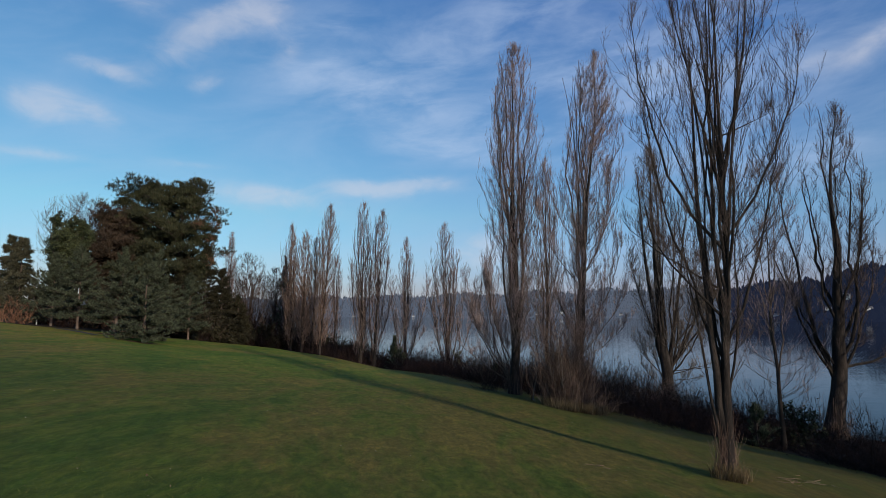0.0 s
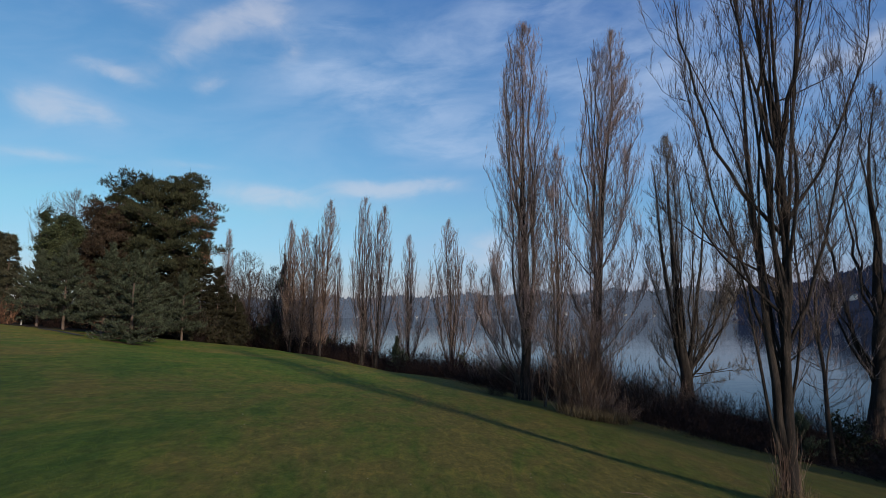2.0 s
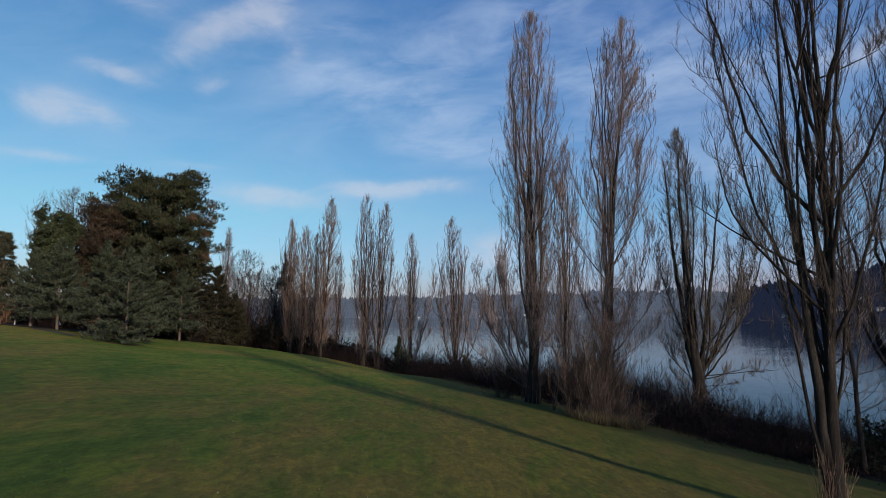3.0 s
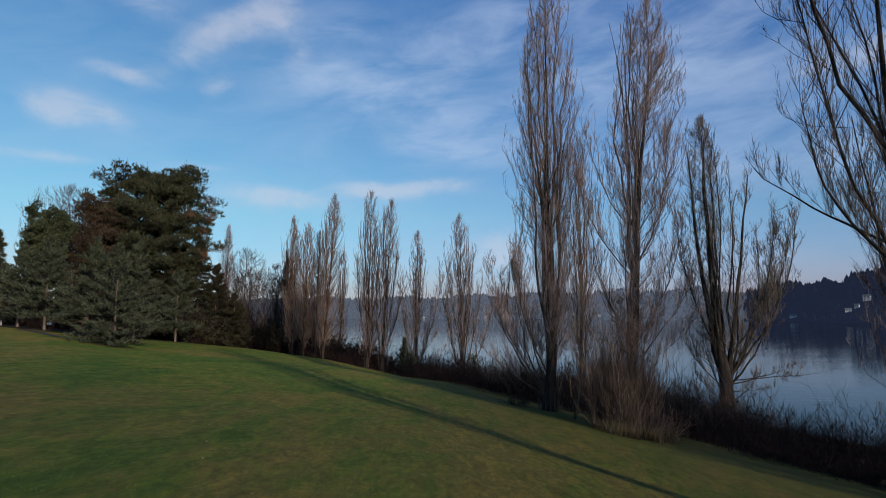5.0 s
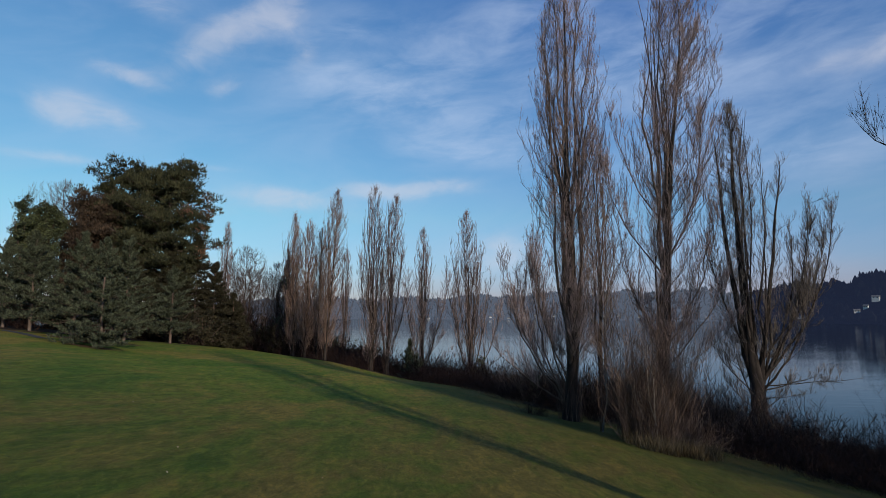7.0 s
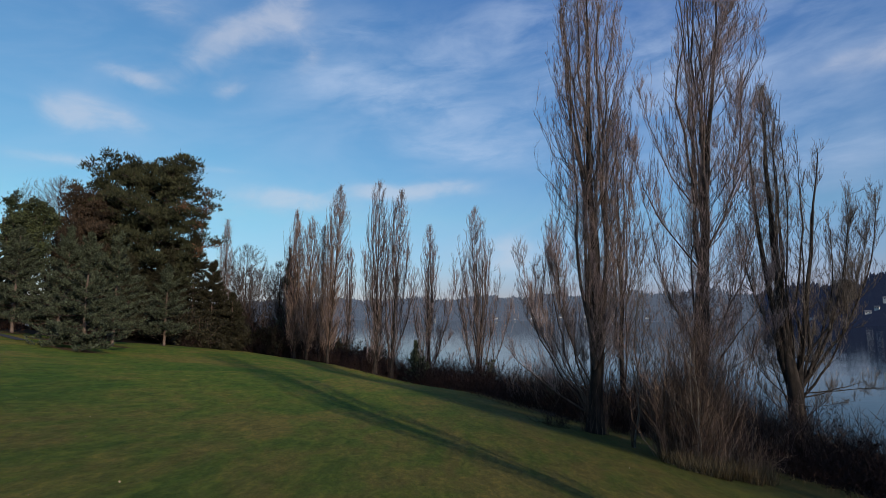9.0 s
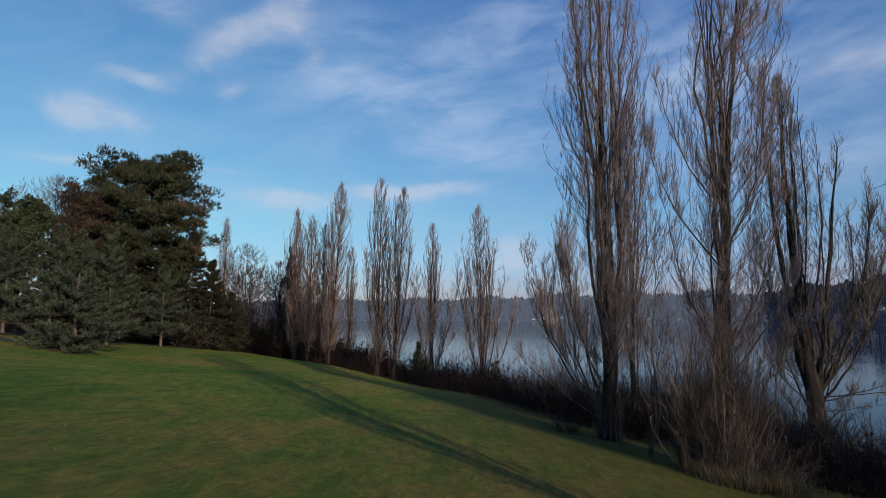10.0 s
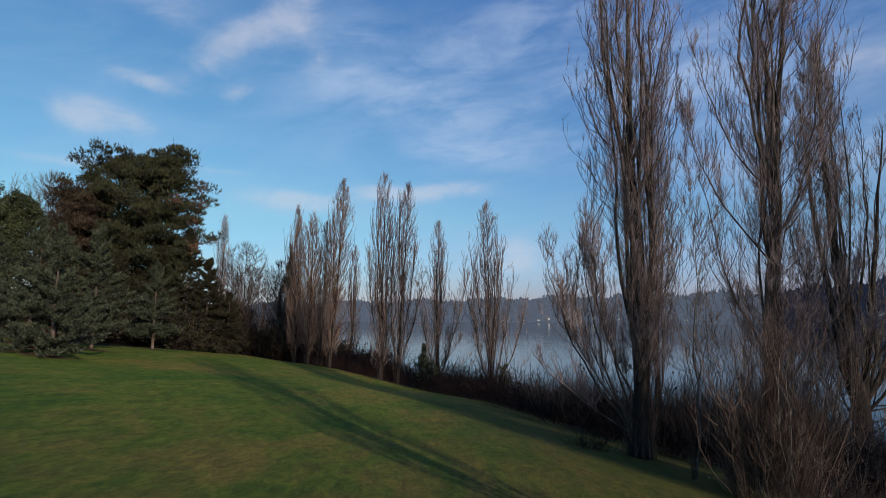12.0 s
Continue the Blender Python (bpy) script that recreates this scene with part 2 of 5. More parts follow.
def ground_material():
    m = bpy.data.materials.new("winter_lawn")
    m.use_nodes = True
    nt = m.node_tree
    nt.nodes.clear()
    co = node(nt, "ShaderNodeTexCoord").outputs["Object"]
    # the turf is drawn out along the mowing lines, which run the length of the lawn
    mown = node(nt, "ShaderNodeMapping", {"Vector": co, "Scale": (1.0, 0.42, 1.0)}).outputs[0]

    def noise_at(scale, detail=5.0, rough=0.6, dist=0.0):
        return node(nt, "ShaderNodeTexNoise", {"Vector": mown, "Scale": scale, "Detail": detail, "Roughness": rough, "Distortion": dist}).outputs[0]

    def ramp(f, stops):
        r = node(nt, "ShaderNodeValToRGB", {"Fac": f})
        while len(r.color_ramp.elements) < len(stops):
            r.color_ramp.elements.new(0.5)
        for e, (p, c) in zip(r.color_ramp.elements, stops):
            e.position, e.color = p, (*c, 1)
        return r.outputs[0]

    patch = math_node(nt, "ADD", math_node(nt, "MULTIPLY", noise_at(0.3, 6.0, 0.66, 1.2), 0.55), math_node(nt, "MULTIPLY", noise_at(0.1, 3.0, 0.6, 0.8), 0.45))
    clump = noise_at(1.6, 5.0, 0.65)
    blade = noise_at(26.0, 4.0, 0.7)
    green = ramp(math_node(nt, "ADD", math_node(nt, "MULTIPLY", patch, 0.82), math_node(nt, "MULTIPLY", clump, 0.18)),
                 [(0.41, (0.044, 0.078, 0.012)), (0.49, (0.077, 0.096, 0.0165)), (0.57, (0.124, 0.101, 0.026))])
    tuft = noise_at(6.5, 5.0, 0.7, 0.6)
    hump = noise_at(2.3, 4.0, 0.65, 0.8)
    speck = math_node(nt, "ADD", math_node(nt, "MULTIPLY", blade, 0.2), math_node(nt, "ADD", math_node(nt, "MULTIPLY", tuft, 0.35), math_node(nt, "MULTIPLY", hump, 0.45)))
    fleck = ramp(speck, [(0.37, (0.34, 0.38, 0.34)), (0.5, (0.95, 0.96, 0.92)), (0.62, (1.85, 1.6, 1.3))])
    grass = node(nt, "ShaderNodeMix", {"Factor": 0.72, 6: green, 7: fleck}, data_type="RGBA", blend_type="MULTIPLY").outputs[2]
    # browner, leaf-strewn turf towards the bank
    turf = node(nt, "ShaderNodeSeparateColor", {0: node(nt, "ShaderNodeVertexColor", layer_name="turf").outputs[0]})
    # the grass colour is multiplied up by the turf layer's green channel
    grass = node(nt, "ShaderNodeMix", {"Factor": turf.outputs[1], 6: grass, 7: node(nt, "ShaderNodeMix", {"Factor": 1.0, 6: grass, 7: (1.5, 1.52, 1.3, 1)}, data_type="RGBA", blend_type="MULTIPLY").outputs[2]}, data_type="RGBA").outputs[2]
    grass = node(nt, "ShaderNodeMix", {"Factor": math_node(nt, "MULTIPLY", turf.outputs[0], math_node(nt, "ADD", clump, 0.25), clamp=True),
                                       6: grass, 7: (0.105, 0.07, 0.023, 1)}, data_type="RGBA").outputs[2]
    # leaf litter and bare earth under the trees of the bank and the grove
    geo = node(nt, "ShaderNodeVertexColor", layer_name="cover")
    sep = node(nt, "ShaderNodeSeparateColor", {0: geo.outputs[0]})
    litter = ramp(noise_at(3.0, 6.0, 0.7), [(0.35, (0.018, 0.014, 0.011)), (0.5, (0.035, 0.026, 0.018)), (0.7, (0.08, 0.055, 0.034))])
    edge = math_node(nt, "ADD", sep.outputs[0], math_node(nt, "MULTIPLY", math_node(nt, "SUBTRACT", clump, 0.5), 0.9))
    edge = node(nt, "ShaderNodeMapRange", {"Value": edge, "From Min": 0.4, "From Max": 0.62}, interpolation_type="SMOOTHSTEP").outputs[0]
    col = node(nt, "ShaderNodeMix", {"Factor": edge, 6: grass, 7: litter}, data_type="RGBA").outputs[2]
    straw = ramp(noise_at(9.0, 5.0, 0.7), [(0.35, (0.045, 0.026, 0.015)), (0.5, (0.085, 0.05, 0.028)), (0.65, (0.14, 0.085, 0.045))])
    drop = math_node(nt, "ADD", sep.outputs[2], math_node(nt, "MULTIPLY", math_node(nt, "SUBTRACT", clump, 0.5), 0.8))
    drop = node(nt, "ShaderNodeMapRange", {"Value": drop, "From Min": 0.35, "From Max": 0.75}, interpolation_type="SMOOTHSTEP").outputs[0]
    col = node(nt, "ShaderNodeMix", {"Factor": drop, 6: col, 7: straw}, data_type="RGBA").outputs[2]
    h = math_node(nt, "ADD", math_node(nt, "ADD", math_node(nt, "MULTIPLY", blade, 0.5), math_node(nt, "MULTIPLY", tuft, 0.7)), math_node(nt, "MULTIPLY", clump, 0.8))
    bm = node(nt, "ShaderNodeBump", {"Strength": 0.7, "Distance": 0.08, "Height": h})
    b = node(nt, "ShaderNodeBsdfPrincipled", {"Base Color": col, "Roughness": 0.95, "Specular IOR Level": 0.1, "Normal": bm.outputs[0]})
    node(nt, "ShaderNodeOutputMaterial", {"Surface": b.outputs[0]})
    return m


def water_material():
    m = bpy.data.materials.new("lake_water")
    m.use_nodes = True
    nt = m.node_tree
    nt.nodes.clear()
    co = node(nt, "ShaderNodeTexCoord").outputs["Object"]
    st = node(nt, "ShaderNodeVectorMath", {0: co, 1: (0.35, 1.0, 1.0)}, operation="MULTIPLY").outputs[0]
    a = node(nt, "ShaderNodeTexNoise", {"Vector": st, "Scale": 0.9, "Detail": 4.0, "Roughness": 0.6}).outputs[0]
    big = node(nt, "ShaderNodeTexNoise", {"Vector": st, "Scale": 0.05, "Detail": 3.0, "Roughness": 0.5}).outputs[0]
    bm = node(nt, "ShaderNodeBump", {"Strength": 1.0, "Distance": 0.018, "Height": a})
    bm2 = node(nt, "ShaderNodeBump", {"Strength": 0.12, "Distance": 0.5, "Height": big, "Normal": bm.outputs[0]})
    b = node(nt, "ShaderNodeBsdfPrincipled", {"Base Color": (0.006, 0.01, 0.014, 1), "Roughness": 0.05, "IOR": 1.11, "Specular Tint": (0.68, 0.6, 1.0, 1), "Normal": bm2.outputs[0]})
    node(nt, "ShaderNodeOutputMaterial", {"Surface": b.outputs[0]})
    return m


def haze_glow_material(name, base, air, strength):
    """Far wooded shore: dark foliage, with the bluish haze put in as emission."""
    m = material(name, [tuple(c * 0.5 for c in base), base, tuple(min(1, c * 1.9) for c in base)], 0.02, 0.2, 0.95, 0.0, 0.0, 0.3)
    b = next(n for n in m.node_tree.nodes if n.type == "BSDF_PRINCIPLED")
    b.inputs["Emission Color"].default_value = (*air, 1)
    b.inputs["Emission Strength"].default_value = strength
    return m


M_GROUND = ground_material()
M_WATER = water_material()
# the emission stands in for haze between here and the far shore
M_SHORE_NEAR = haze_glow_material("wooded_shore_near_haze", (0.004, 0.005, 0.0055), (0.07, 0.1, 0.22), 0.17)
M_SHORE_FAR = haze_glow_material("wooded_shore_far_haze", (0.01, 0.012, 0.013), (0.165, 0.205, 0.285), 0.5)


# ---------------------------------------------------------------- geometry helpers
def mesh_of(name, verts, faces, mat, smooth=False):
    """A mesh from an array of places and one or more arrays of faces, each with its own number of corners."""
    verts = np.asarray(verts, np.float32)
    groups = [np.asarray(f, np.int32) for f in (faces if isinstance(faces, list) and isinstance(faces[0], np.ndarray) else [faces])]
    corners = np.concatenate([g.ravel() for g in groups])
    sizes = np.concatenate([np.full(len(g), g.shape[1], np.int32) for g in groups])
    me = bpy.data.meshes.new(name)
    me.vertices.add(len(verts))
    me.vertices.foreach_set("co", verts.ravel())
    me.loops.add(len(corners))
    me.loops.foreach_set("vertex_index", corners)
    me.polygons.add(len(sizes))
    me.polygons.foreach_set("loop_start", np.concatenate([[0], np.cumsum(sizes)[:-1]]).astype(np.int32))
    me.polygons.foreach_set("use_smooth", np.full(len(sizes), smooth))
    me.update(calc_edges=True)
    me.materials.append(mat)
    return me


def part(name, me, parent, label="", kind=""):
    ob = new(name, me)
    ob.parent = parent
    return tagged(ob, label, kind=kind)


def thing(name, x, y, label, category, group="", kind="", dz=0.0, turn=0.0):
    ob = new(name)
    ob.empty_display_size = 0.3
    ob.matrix_world = pose(x, y, height(x, y) + dz, 0, 0, turn)
    return tagged(ob, label, category, group, kind)


def tubes(paths, radii, sides):
    """Tubes round n polylines of k points: paths (n, k, 3), radii (n, k)."""
    n, k, _ = paths.shape
    tan = np.gradient(paths, axis=1)
    tan /= np.linalg.norm(tan, axis=2, keepdims=True) + 1e-9
    ref = np.where(np.abs(tan[:, :1, 2:3]) > 0.8, np.array([1.0, 0.03, 0]), np.array([0.03, 0, 1.0]))
    u = np.cross(tan, np.broadcast_to(ref, tan.shape))
    u /= np.linalg.norm(u, axis=2, keepdims=True) + 1e-9
    v = np.cross(tan, u)
    a = np.arange(sides) * 2 * np.pi / sides
    ring = u[:, :, None, :] * np.cos(a)[None, None, :, None] + v[:, :, None, :] * np.sin(a)[None, None, :, None]
    verts = (paths[:, :, None, :] + ring * radii[:, :, None, None]).reshape(-1, 3)
    i, j, s = np.meshgrid(np.arange(n), np.arange(k - 1), np.arange(sides), indexing="ij")
    s2 = (s + 1) % sides
    base = (i * k + j) * sides
    faces = np.stack([base + s, base + s2, base + sides + s2, base + sides + s], -1).reshape(-1, 4)
    return verts, faces


def spikes(P, way, length, radius):
    """Thin tapering twigs: three faces that run to a point."""
    n = len(P)
    u = np.cross(way, np.array([0.31, 0.17, 0.94]))
    u /= np.linalg.norm(u, axis=1, keepdims=True) + 1e-9
    v = np.cross(way, u)
    L, r = np.broadcast_to(length, n)[:, None], np.broadcast_to(radius, n)[:, None]
    ring = [P + r * (u * math.cos(a) + v * math.sin(a)) for a in (0, 2.0944, 4.1888)]
    verts = np.stack([*ring, P + way * L], 1).reshape(-1, 3)
    i = np.arange(n)[:, None] * 4
    faces = np.concatenate([i + np.array([[a, b, 3]]) for a, b in ((0, 1), (1, 2), (2, 0))])
    return verts, faces


def join(chunks):
    """Chunks of places and faces as one; faces of different sizes stay apart in a list."""
    verts, faces, at = [], {}, 0
    for v, f in chunks:
        verts.append(v)
        faces.setdefault(f.shape[1], []).append(f + at)
        at += len(v)
    return np.concatenate(verts), [np.concatenate(g) for g in faces.values()]


def along(paths, rng, count, lo, hi):
    """count places along each path between lo and hi: places, unit tangents, the share of the way, the path's index."""
    n, k, _ = paths.shape
    s = rng.uniform(lo, hi, (n, count))
    f = s * (k - 1)
    i = np.clip(f.astype(int), 0, k - 2)
    w = (f - i)[..., None]
    r = np.arange(n)[:, None]
    p = paths[r, i] * (1 - w) + paths[r, i + 1] * w
    t = paths[r, i + 1] - paths[r, i]
    t /= np.linalg.norm(t, axis=2, keepdims=True) + 1e-9
    return p.reshape(-1, 3), t.reshape(-1, 3), s.ravel(), np.repeat(np.arange(n), count)


def grow(p0, way, length, rng, k, rise=0.0, wobble=0.08):
    """Paths from p0 along way, bending upwards by rise, with a crooked line."""
    n = len(p0)
    s = np.linspace(0, 1, k)[None, :, None]
    L = np.asarray(length)[:, None, None]
    p = p0[:, None, :] + way[:, None, :] * L * s
    p = p + np.array([0, 0, 1.0]) * (L * rise * s * s)
    step = rng.normal(0, 1, (n, k, 3)) * wobble * L / k
    step[:, 0] = 0
    return p + np.cumsum(step, axis=1)


def ways(n, rng, lean_lo, lean_hi, az=None):
    """Unit directions that lean lo to hi degrees from upright."""
    a = rng.uniform(0, 2 * np.pi, n) if az is None else az
    t = np.radians(rng.uniform(lean_lo, lean_hi, n))
    return np.stack([np.sin(t) * np.cos(a), np.sin(t) * np.sin(a), np.cos(t)], 1)


def spray(T, rng, lo, hi):
    """Side shoots: rising ones on upright wood, all round on wood that lies flat."""
    flat = rng.normal(0, 1, T.shape)
    flat /= np.linalg.norm(flat, axis=1, keepdims=True)
    c = np.clip(T[:, 2:3] * 1.3, 0, 1)
    return ways(len(T), rng, lo, hi) * c + flat * (1 - c)


def taper(r0, k, end=0.25):
    return np.asarray(r0)[:, None] * (1 - (1 - end) * np.linspace(0, 1, k))[None, :]


# ---------------------------------------------------------------- ground, lake, far shore
def lawn_z(x, y):
    xs = -75 + np.logaddexp(0, (x + 75) / 8.0) * 8.0
    yb = np.minimum(np.maximum(y, -60), 190)
    return 5.87 - 0.119 * xs - 0.045 * yb - 0.00053 * np.maximum(yb - 50, 0) ** 2 - 0.9 * smooth_step(55, 85, y) * smooth_step(-25, -6, x)


def smooth_step(a, b, v):
    t = np.clip((v - a) / (b - a), 0, 1)
    return t * t * (3 - 2 * t)


SHORE_AZ = [-60, -25, -12, 0, 8, 18, 27, 33, 40, 70, 110]
SHORE_R = [2600, 2400, 2000, 1900, 1800, 1600, 1300, 1000, 900, 900, 1200]
SHORE_H = [70, 72, 84, 90, 98, 96, 80, 86, 106, 98, 76]


def far_hills(x, y):
    az = np.degrees(np.arctan2(x, y))
    r = np.hypot(x, y)
    rs = np.interp(az, SHORE_AZ, SHORE_R)
    hh = np.interp(az, SHORE_AZ, SHORE_H)
    roll = 0.9 + 0.08 * np.sin(az * 0.9) + 0.04 * np.sin(az * 2.7 + 1)
    return np.where((az > -60) & (az < 112), smooth_step(rs - 30, rs + 420, r) * (hh * roll + 4), 0.0)


def ground_z(x, y):
    x, y = np.asarray(x, float), np.asarray(y, float)
    z = lawn_z(x, y)
    z = z + 0.10 * np.sin(x * 0.21 + 0.6) * np.sin(y * 0.16 + 1.1) + 0.05 * np.sin(x * 0.47 + y * 0.31)
    return np.maximum(z, -4.0)


def height(x, y):
    return float(ground_z(x, y))


# the line along which the mown grass ends, from near the water's edge to the far grove
EDGE = [(24.0, 8.0), (19.0, 23.0), (17.8, 28.0), (15.8, 33.0), (13.8, 37.6), (12.2, 42.2), (10.2, 46.6), (8.2, 49.8), (5.2, 53.6), (2.2, 60.0), (-1.0, 71.0), (-6.5, 84.5), (-13.0, 88.0), (-20.0, 93.0), (-27.0, 97.0), (-33.0, 95.0), (-34.5, 84.0), (-35.5, 74.0), (-37.0, 66.5), (-42.0, 61.5), (-52.0, 59.0), (-80.0, 58.0), (-140, 60)]


def past_edge(x, y):
    """Metres beyond the end of the grass (below nought: on the grass)."""
    x, y = np.asarray(x, float), np.asarray(y, float)
    best = np.full(x.shape, 1e9)
    side = np.zeros(x.shape)
    for (ax, ay), (bx, by) in zip(EDGE[:-1], EDGE[1:]):
        dx, dy = bx - ax, by - ay
        t = np.clip(((x - ax) * dx + (y - ay) * dy) / (dx * dx + dy * dy), 0, 1)
        d = np.hypot(x - ax - t * dx, y - ay - t * dy)
        s = np.sign(dx * (y - ay) - dy * (x - ax))
        near = d < best
        best, side = np.where(near, d, best), np.where(near, s, side)
    return -side * best


SPRUCE_SPOTS = [(-29.7, 56.6), (-33.2, 65.7), (-34.2, 76.5), (-35.6, 61.5), (-40.5, 63.0), (-45.5, 66.0)]


def build_ground():
    n = 241
    u = np.linspace(-1, 1, n)
    g = np.sinh(6.3 * u) / math.sinh(6.3)
    gx, gy = np.meshgrid(4200 * g, 40 + 4200 * g, indexing="xy")
    z = ground_z(gx, gy)
    verts = np.stack([gx, gy, z], -1).reshape(-1, 3)
    i, j = np.meshgrid(np.arange(n - 1), np.arange(n - 1), indexing="xy")
    b = (j * n + i).ravel()
    faces = np.stack([b, b + 1, b + n + 1, b + n], 1)
    me = mesh_of("ground", verts, faces, M_GROUND, True)
    d = past_edge(verts[:, 0], verts[:, 1])
    # the dark cover starts up to 1.7 m earlier between y 38 and 64
    rough = 1.7 * smooth_step(38, 45, verts[:, 1]) * (1 - smooth_step(54, 64, verts[:, 1]))
    c = np.clip(0.5 + (d + rough - 0.7) / 1.6, 0, 1)
    needle = np.zeros(len(verts))
    for sx, sy in SPRUCE_SPOTS:
        needle = np.maximum(needle, np.exp(-(((verts[:, 0] - sx) / 2.6) ** 2 + ((verts[:, 1] - sy + 0.8) / 1.8) ** 2)))
    col = me.color_attributes.new("cover", "FLOAT_COLOR", "POINT")
    col.data.foreach_set("color", np.stack([c, np.zeros_like(c), needle, np.ones_like(c)], 1).astype(np.float32).ravel())
    # brighter grass colour farther off and to the left
    far_left = smooth_step(22, 55, verts[:, 1]) * (1 - smooth_step(-10, 4, verts[:, 0]))
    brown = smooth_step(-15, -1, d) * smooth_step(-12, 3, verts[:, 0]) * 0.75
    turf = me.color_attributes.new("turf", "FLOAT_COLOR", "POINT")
    turf.data.foreach_set("color", np.stack([brown, far_left, np.zeros_like(c), np.ones_like(c)], 1).astype(np.float32).ravel())
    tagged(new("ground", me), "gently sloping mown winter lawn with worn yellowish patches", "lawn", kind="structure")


build_ground()
lake = mesh_of("water", [(-4300, -4300, 0), (4300, -4300, 0), (4300, 4300, 0), (-4300, 4300, 0)], [(0, 1, 2, 3)], M_WATER)
tagged(new("water", lake), "calm grey-blue lake reflecting the morning sky", "lake", kind="structure")


def build_hills(az0, az1, mat, label):
    """The hills across the lake, out of sight of any detail: a grid over bearing and distance."""
    az, back = np.meshgrid(np.linspace(az0, az1, 90), np.array([-45, -30, 0, 60, 130, 210, 300, 400, 500, 700, 1000]), indexing="ij")
    r = np.interp(az, SHORE_AZ, SHORE_R) + back
    x, y = r * np.sin(np.radians(az)), r * np.cos(np.radians(az))
    z = far_hills(x, y) - np.where(back < -40, 3.0, 0.4)
    n = back.shape[1]
    i, j = np.meshgrid(np.arange(89), np.arange(n - 1), indexing="ij")
    b = (i * n + j).ravel()
    me = mesh_of("backdrop", np.stack([x, y, z], -1).reshape(-1, 3), np.stack([b, b + 1, b + n + 1, b + n], 1)[:, ::-1], mat, True)
    tagged(new("backdrop", me), label, "hills", kind="structure")


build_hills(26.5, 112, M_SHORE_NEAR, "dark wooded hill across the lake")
build_hills(-60, 27, M_SHORE_FAR, "wooded hills along the distant shore with a bluish haze glow")


# bearing, distance, width, storeys, lift, seed
HOUSES = [(34.2, 1085, 9, 1, 1, 1), (35.5, 1120, 11, 1, 4, 2), (34.8, 1095, 7, 1, 1, 3), (36.9, 1030, 10, 1, 0, 4), (30.4, 1180, 12, 1, 0, 11),
          (8.5, 1830, 10, 1, 0, 5), (10.5, 1800, 12, 1, 0, 6), (13.0, 1740, 11, 1, 0, 7), (5.0, 1860, 12, 1, 0, 8), (20.0, 1580, 11, 1, 0, 9), (-9.0, 1985, 13, 1, 0, 10), (1.5, 1915, 11, 1, 0, 12), (15.5, 1715, 9, 1, 0, 13),
          (3.2, 1890, 12, 1, 2, 14), (6.6, 1850, 13, 1, 1, 15), (7.6, 1850, 10, 1, 6, 16), (9.4, 1825, 14, 1, 1, 17), (11.8, 1790, 13, 1, 5, 18), (14.2, 1730, 12, 1, 1, 19), (17.4, 1660, 12, 1, 2, 20), (-3.0, 1935, 12, 1, 1, 21)]


def far_woods(name, az0, az1, count, mat, seed, label):
    """Crowns of a wooded far shore, cones and domes joined into one."""
    rng = np.random.default_rng(seed)
    az = np.radians(rng.uniform(az0, az1, count))
    back = rng.uniform(0, 1, count) ** 1.3 * 480
    r = np.interp(np.degrees(az), SHORE_AZ, SHORE_R) + back + 5
    clear = np.ones(count, bool)
    for a, d, w, *_ in HOUSES:
        clear &= ~((np.abs(np.degrees(az) - a) < math.degrees(w * 0.75 / d)) & (r < d + 15) & (r > d - 70))
    az, r = az[clear], r[clear]
    count = len(az)
    x, y = r * np.sin(az), r * np.cos(az)
    z = far_hills(x, y)
    h = rng.uniform(7, 15, count) * (0.8 + 0.6 * (rng.random(count) > 0.85)) * (0.85 if mat is M_SHORE_NEAR else 0.8)
    w = h * rng.uniform(0.22, 0.55, count)
    k, s = 3, 4
    prof_z = np.array([0.0, 0.5, 1.0])
    prof_r = np.array([0.9, 0.7, 0.06])
    a = np.arange(s) * 2 * np.pi / s
    jit = rng.uniform(0.75, 1.25, (count, k, s))
    vx = x[:, None, None] + np.cos(a) * prof_r[None, :, None] * w[:, None, None] * jit
    vy = y[:, None, None] + np.sin(a) * prof_r[None, :, None] * w[:, None, None] * jit
    vz = z[:, None, None] - 1 + (prof_z[None, :, None] * h[:, None, None]) * np.ones((1, 1, s))
    verts = np.stack([vx, vy, vz], -1).reshape(-1, 3)
    i, j, q = np.meshgrid(np.arange(count), np.arange(k - 1), np.arange(s), indexing="ij")
    b = (i * k + j) * s
    faces = np.stack([b + q, b + (q + 1) % s, b + s + (q + 1) % s, b + s + q], -1).reshape(-1, 4)
    tagged(new(name, mesh_of(name, verts, faces, mat)), label, "woods", kind="stuff")


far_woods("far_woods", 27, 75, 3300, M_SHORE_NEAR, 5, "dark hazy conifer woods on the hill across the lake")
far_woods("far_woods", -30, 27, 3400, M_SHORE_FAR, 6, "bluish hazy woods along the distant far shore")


# ---------------------------------------------------------------- bare trees
def bent(p0, az, out, up, rng, k, swing=1.8, wob=0.02):
    """Limbs that start at p0, swing out by out metres towards az and climb up metres."""
    n = len(p0)
    s = np.linspace(0, 1, k)[None, :]
    o = out[:, None] * (1 - (1 - s) ** swing)
    p = np.stack([p0[:, 0, None] + np.cos(az)[:, None] * o, p0[:, 1, None] + np.sin(az)[:, None] * o, p0[:, 2, None] + up[:, None] * (0.8 * s + 0.2 * s ** 2)], -1)
    step = rng.normal(0, wob, (n, k, 3)) * np.maximum(up, out)[:, None, None]
    step[:, 0] = 0
    return p + np.cumsum(step, axis=1) / math.sqrt(k)


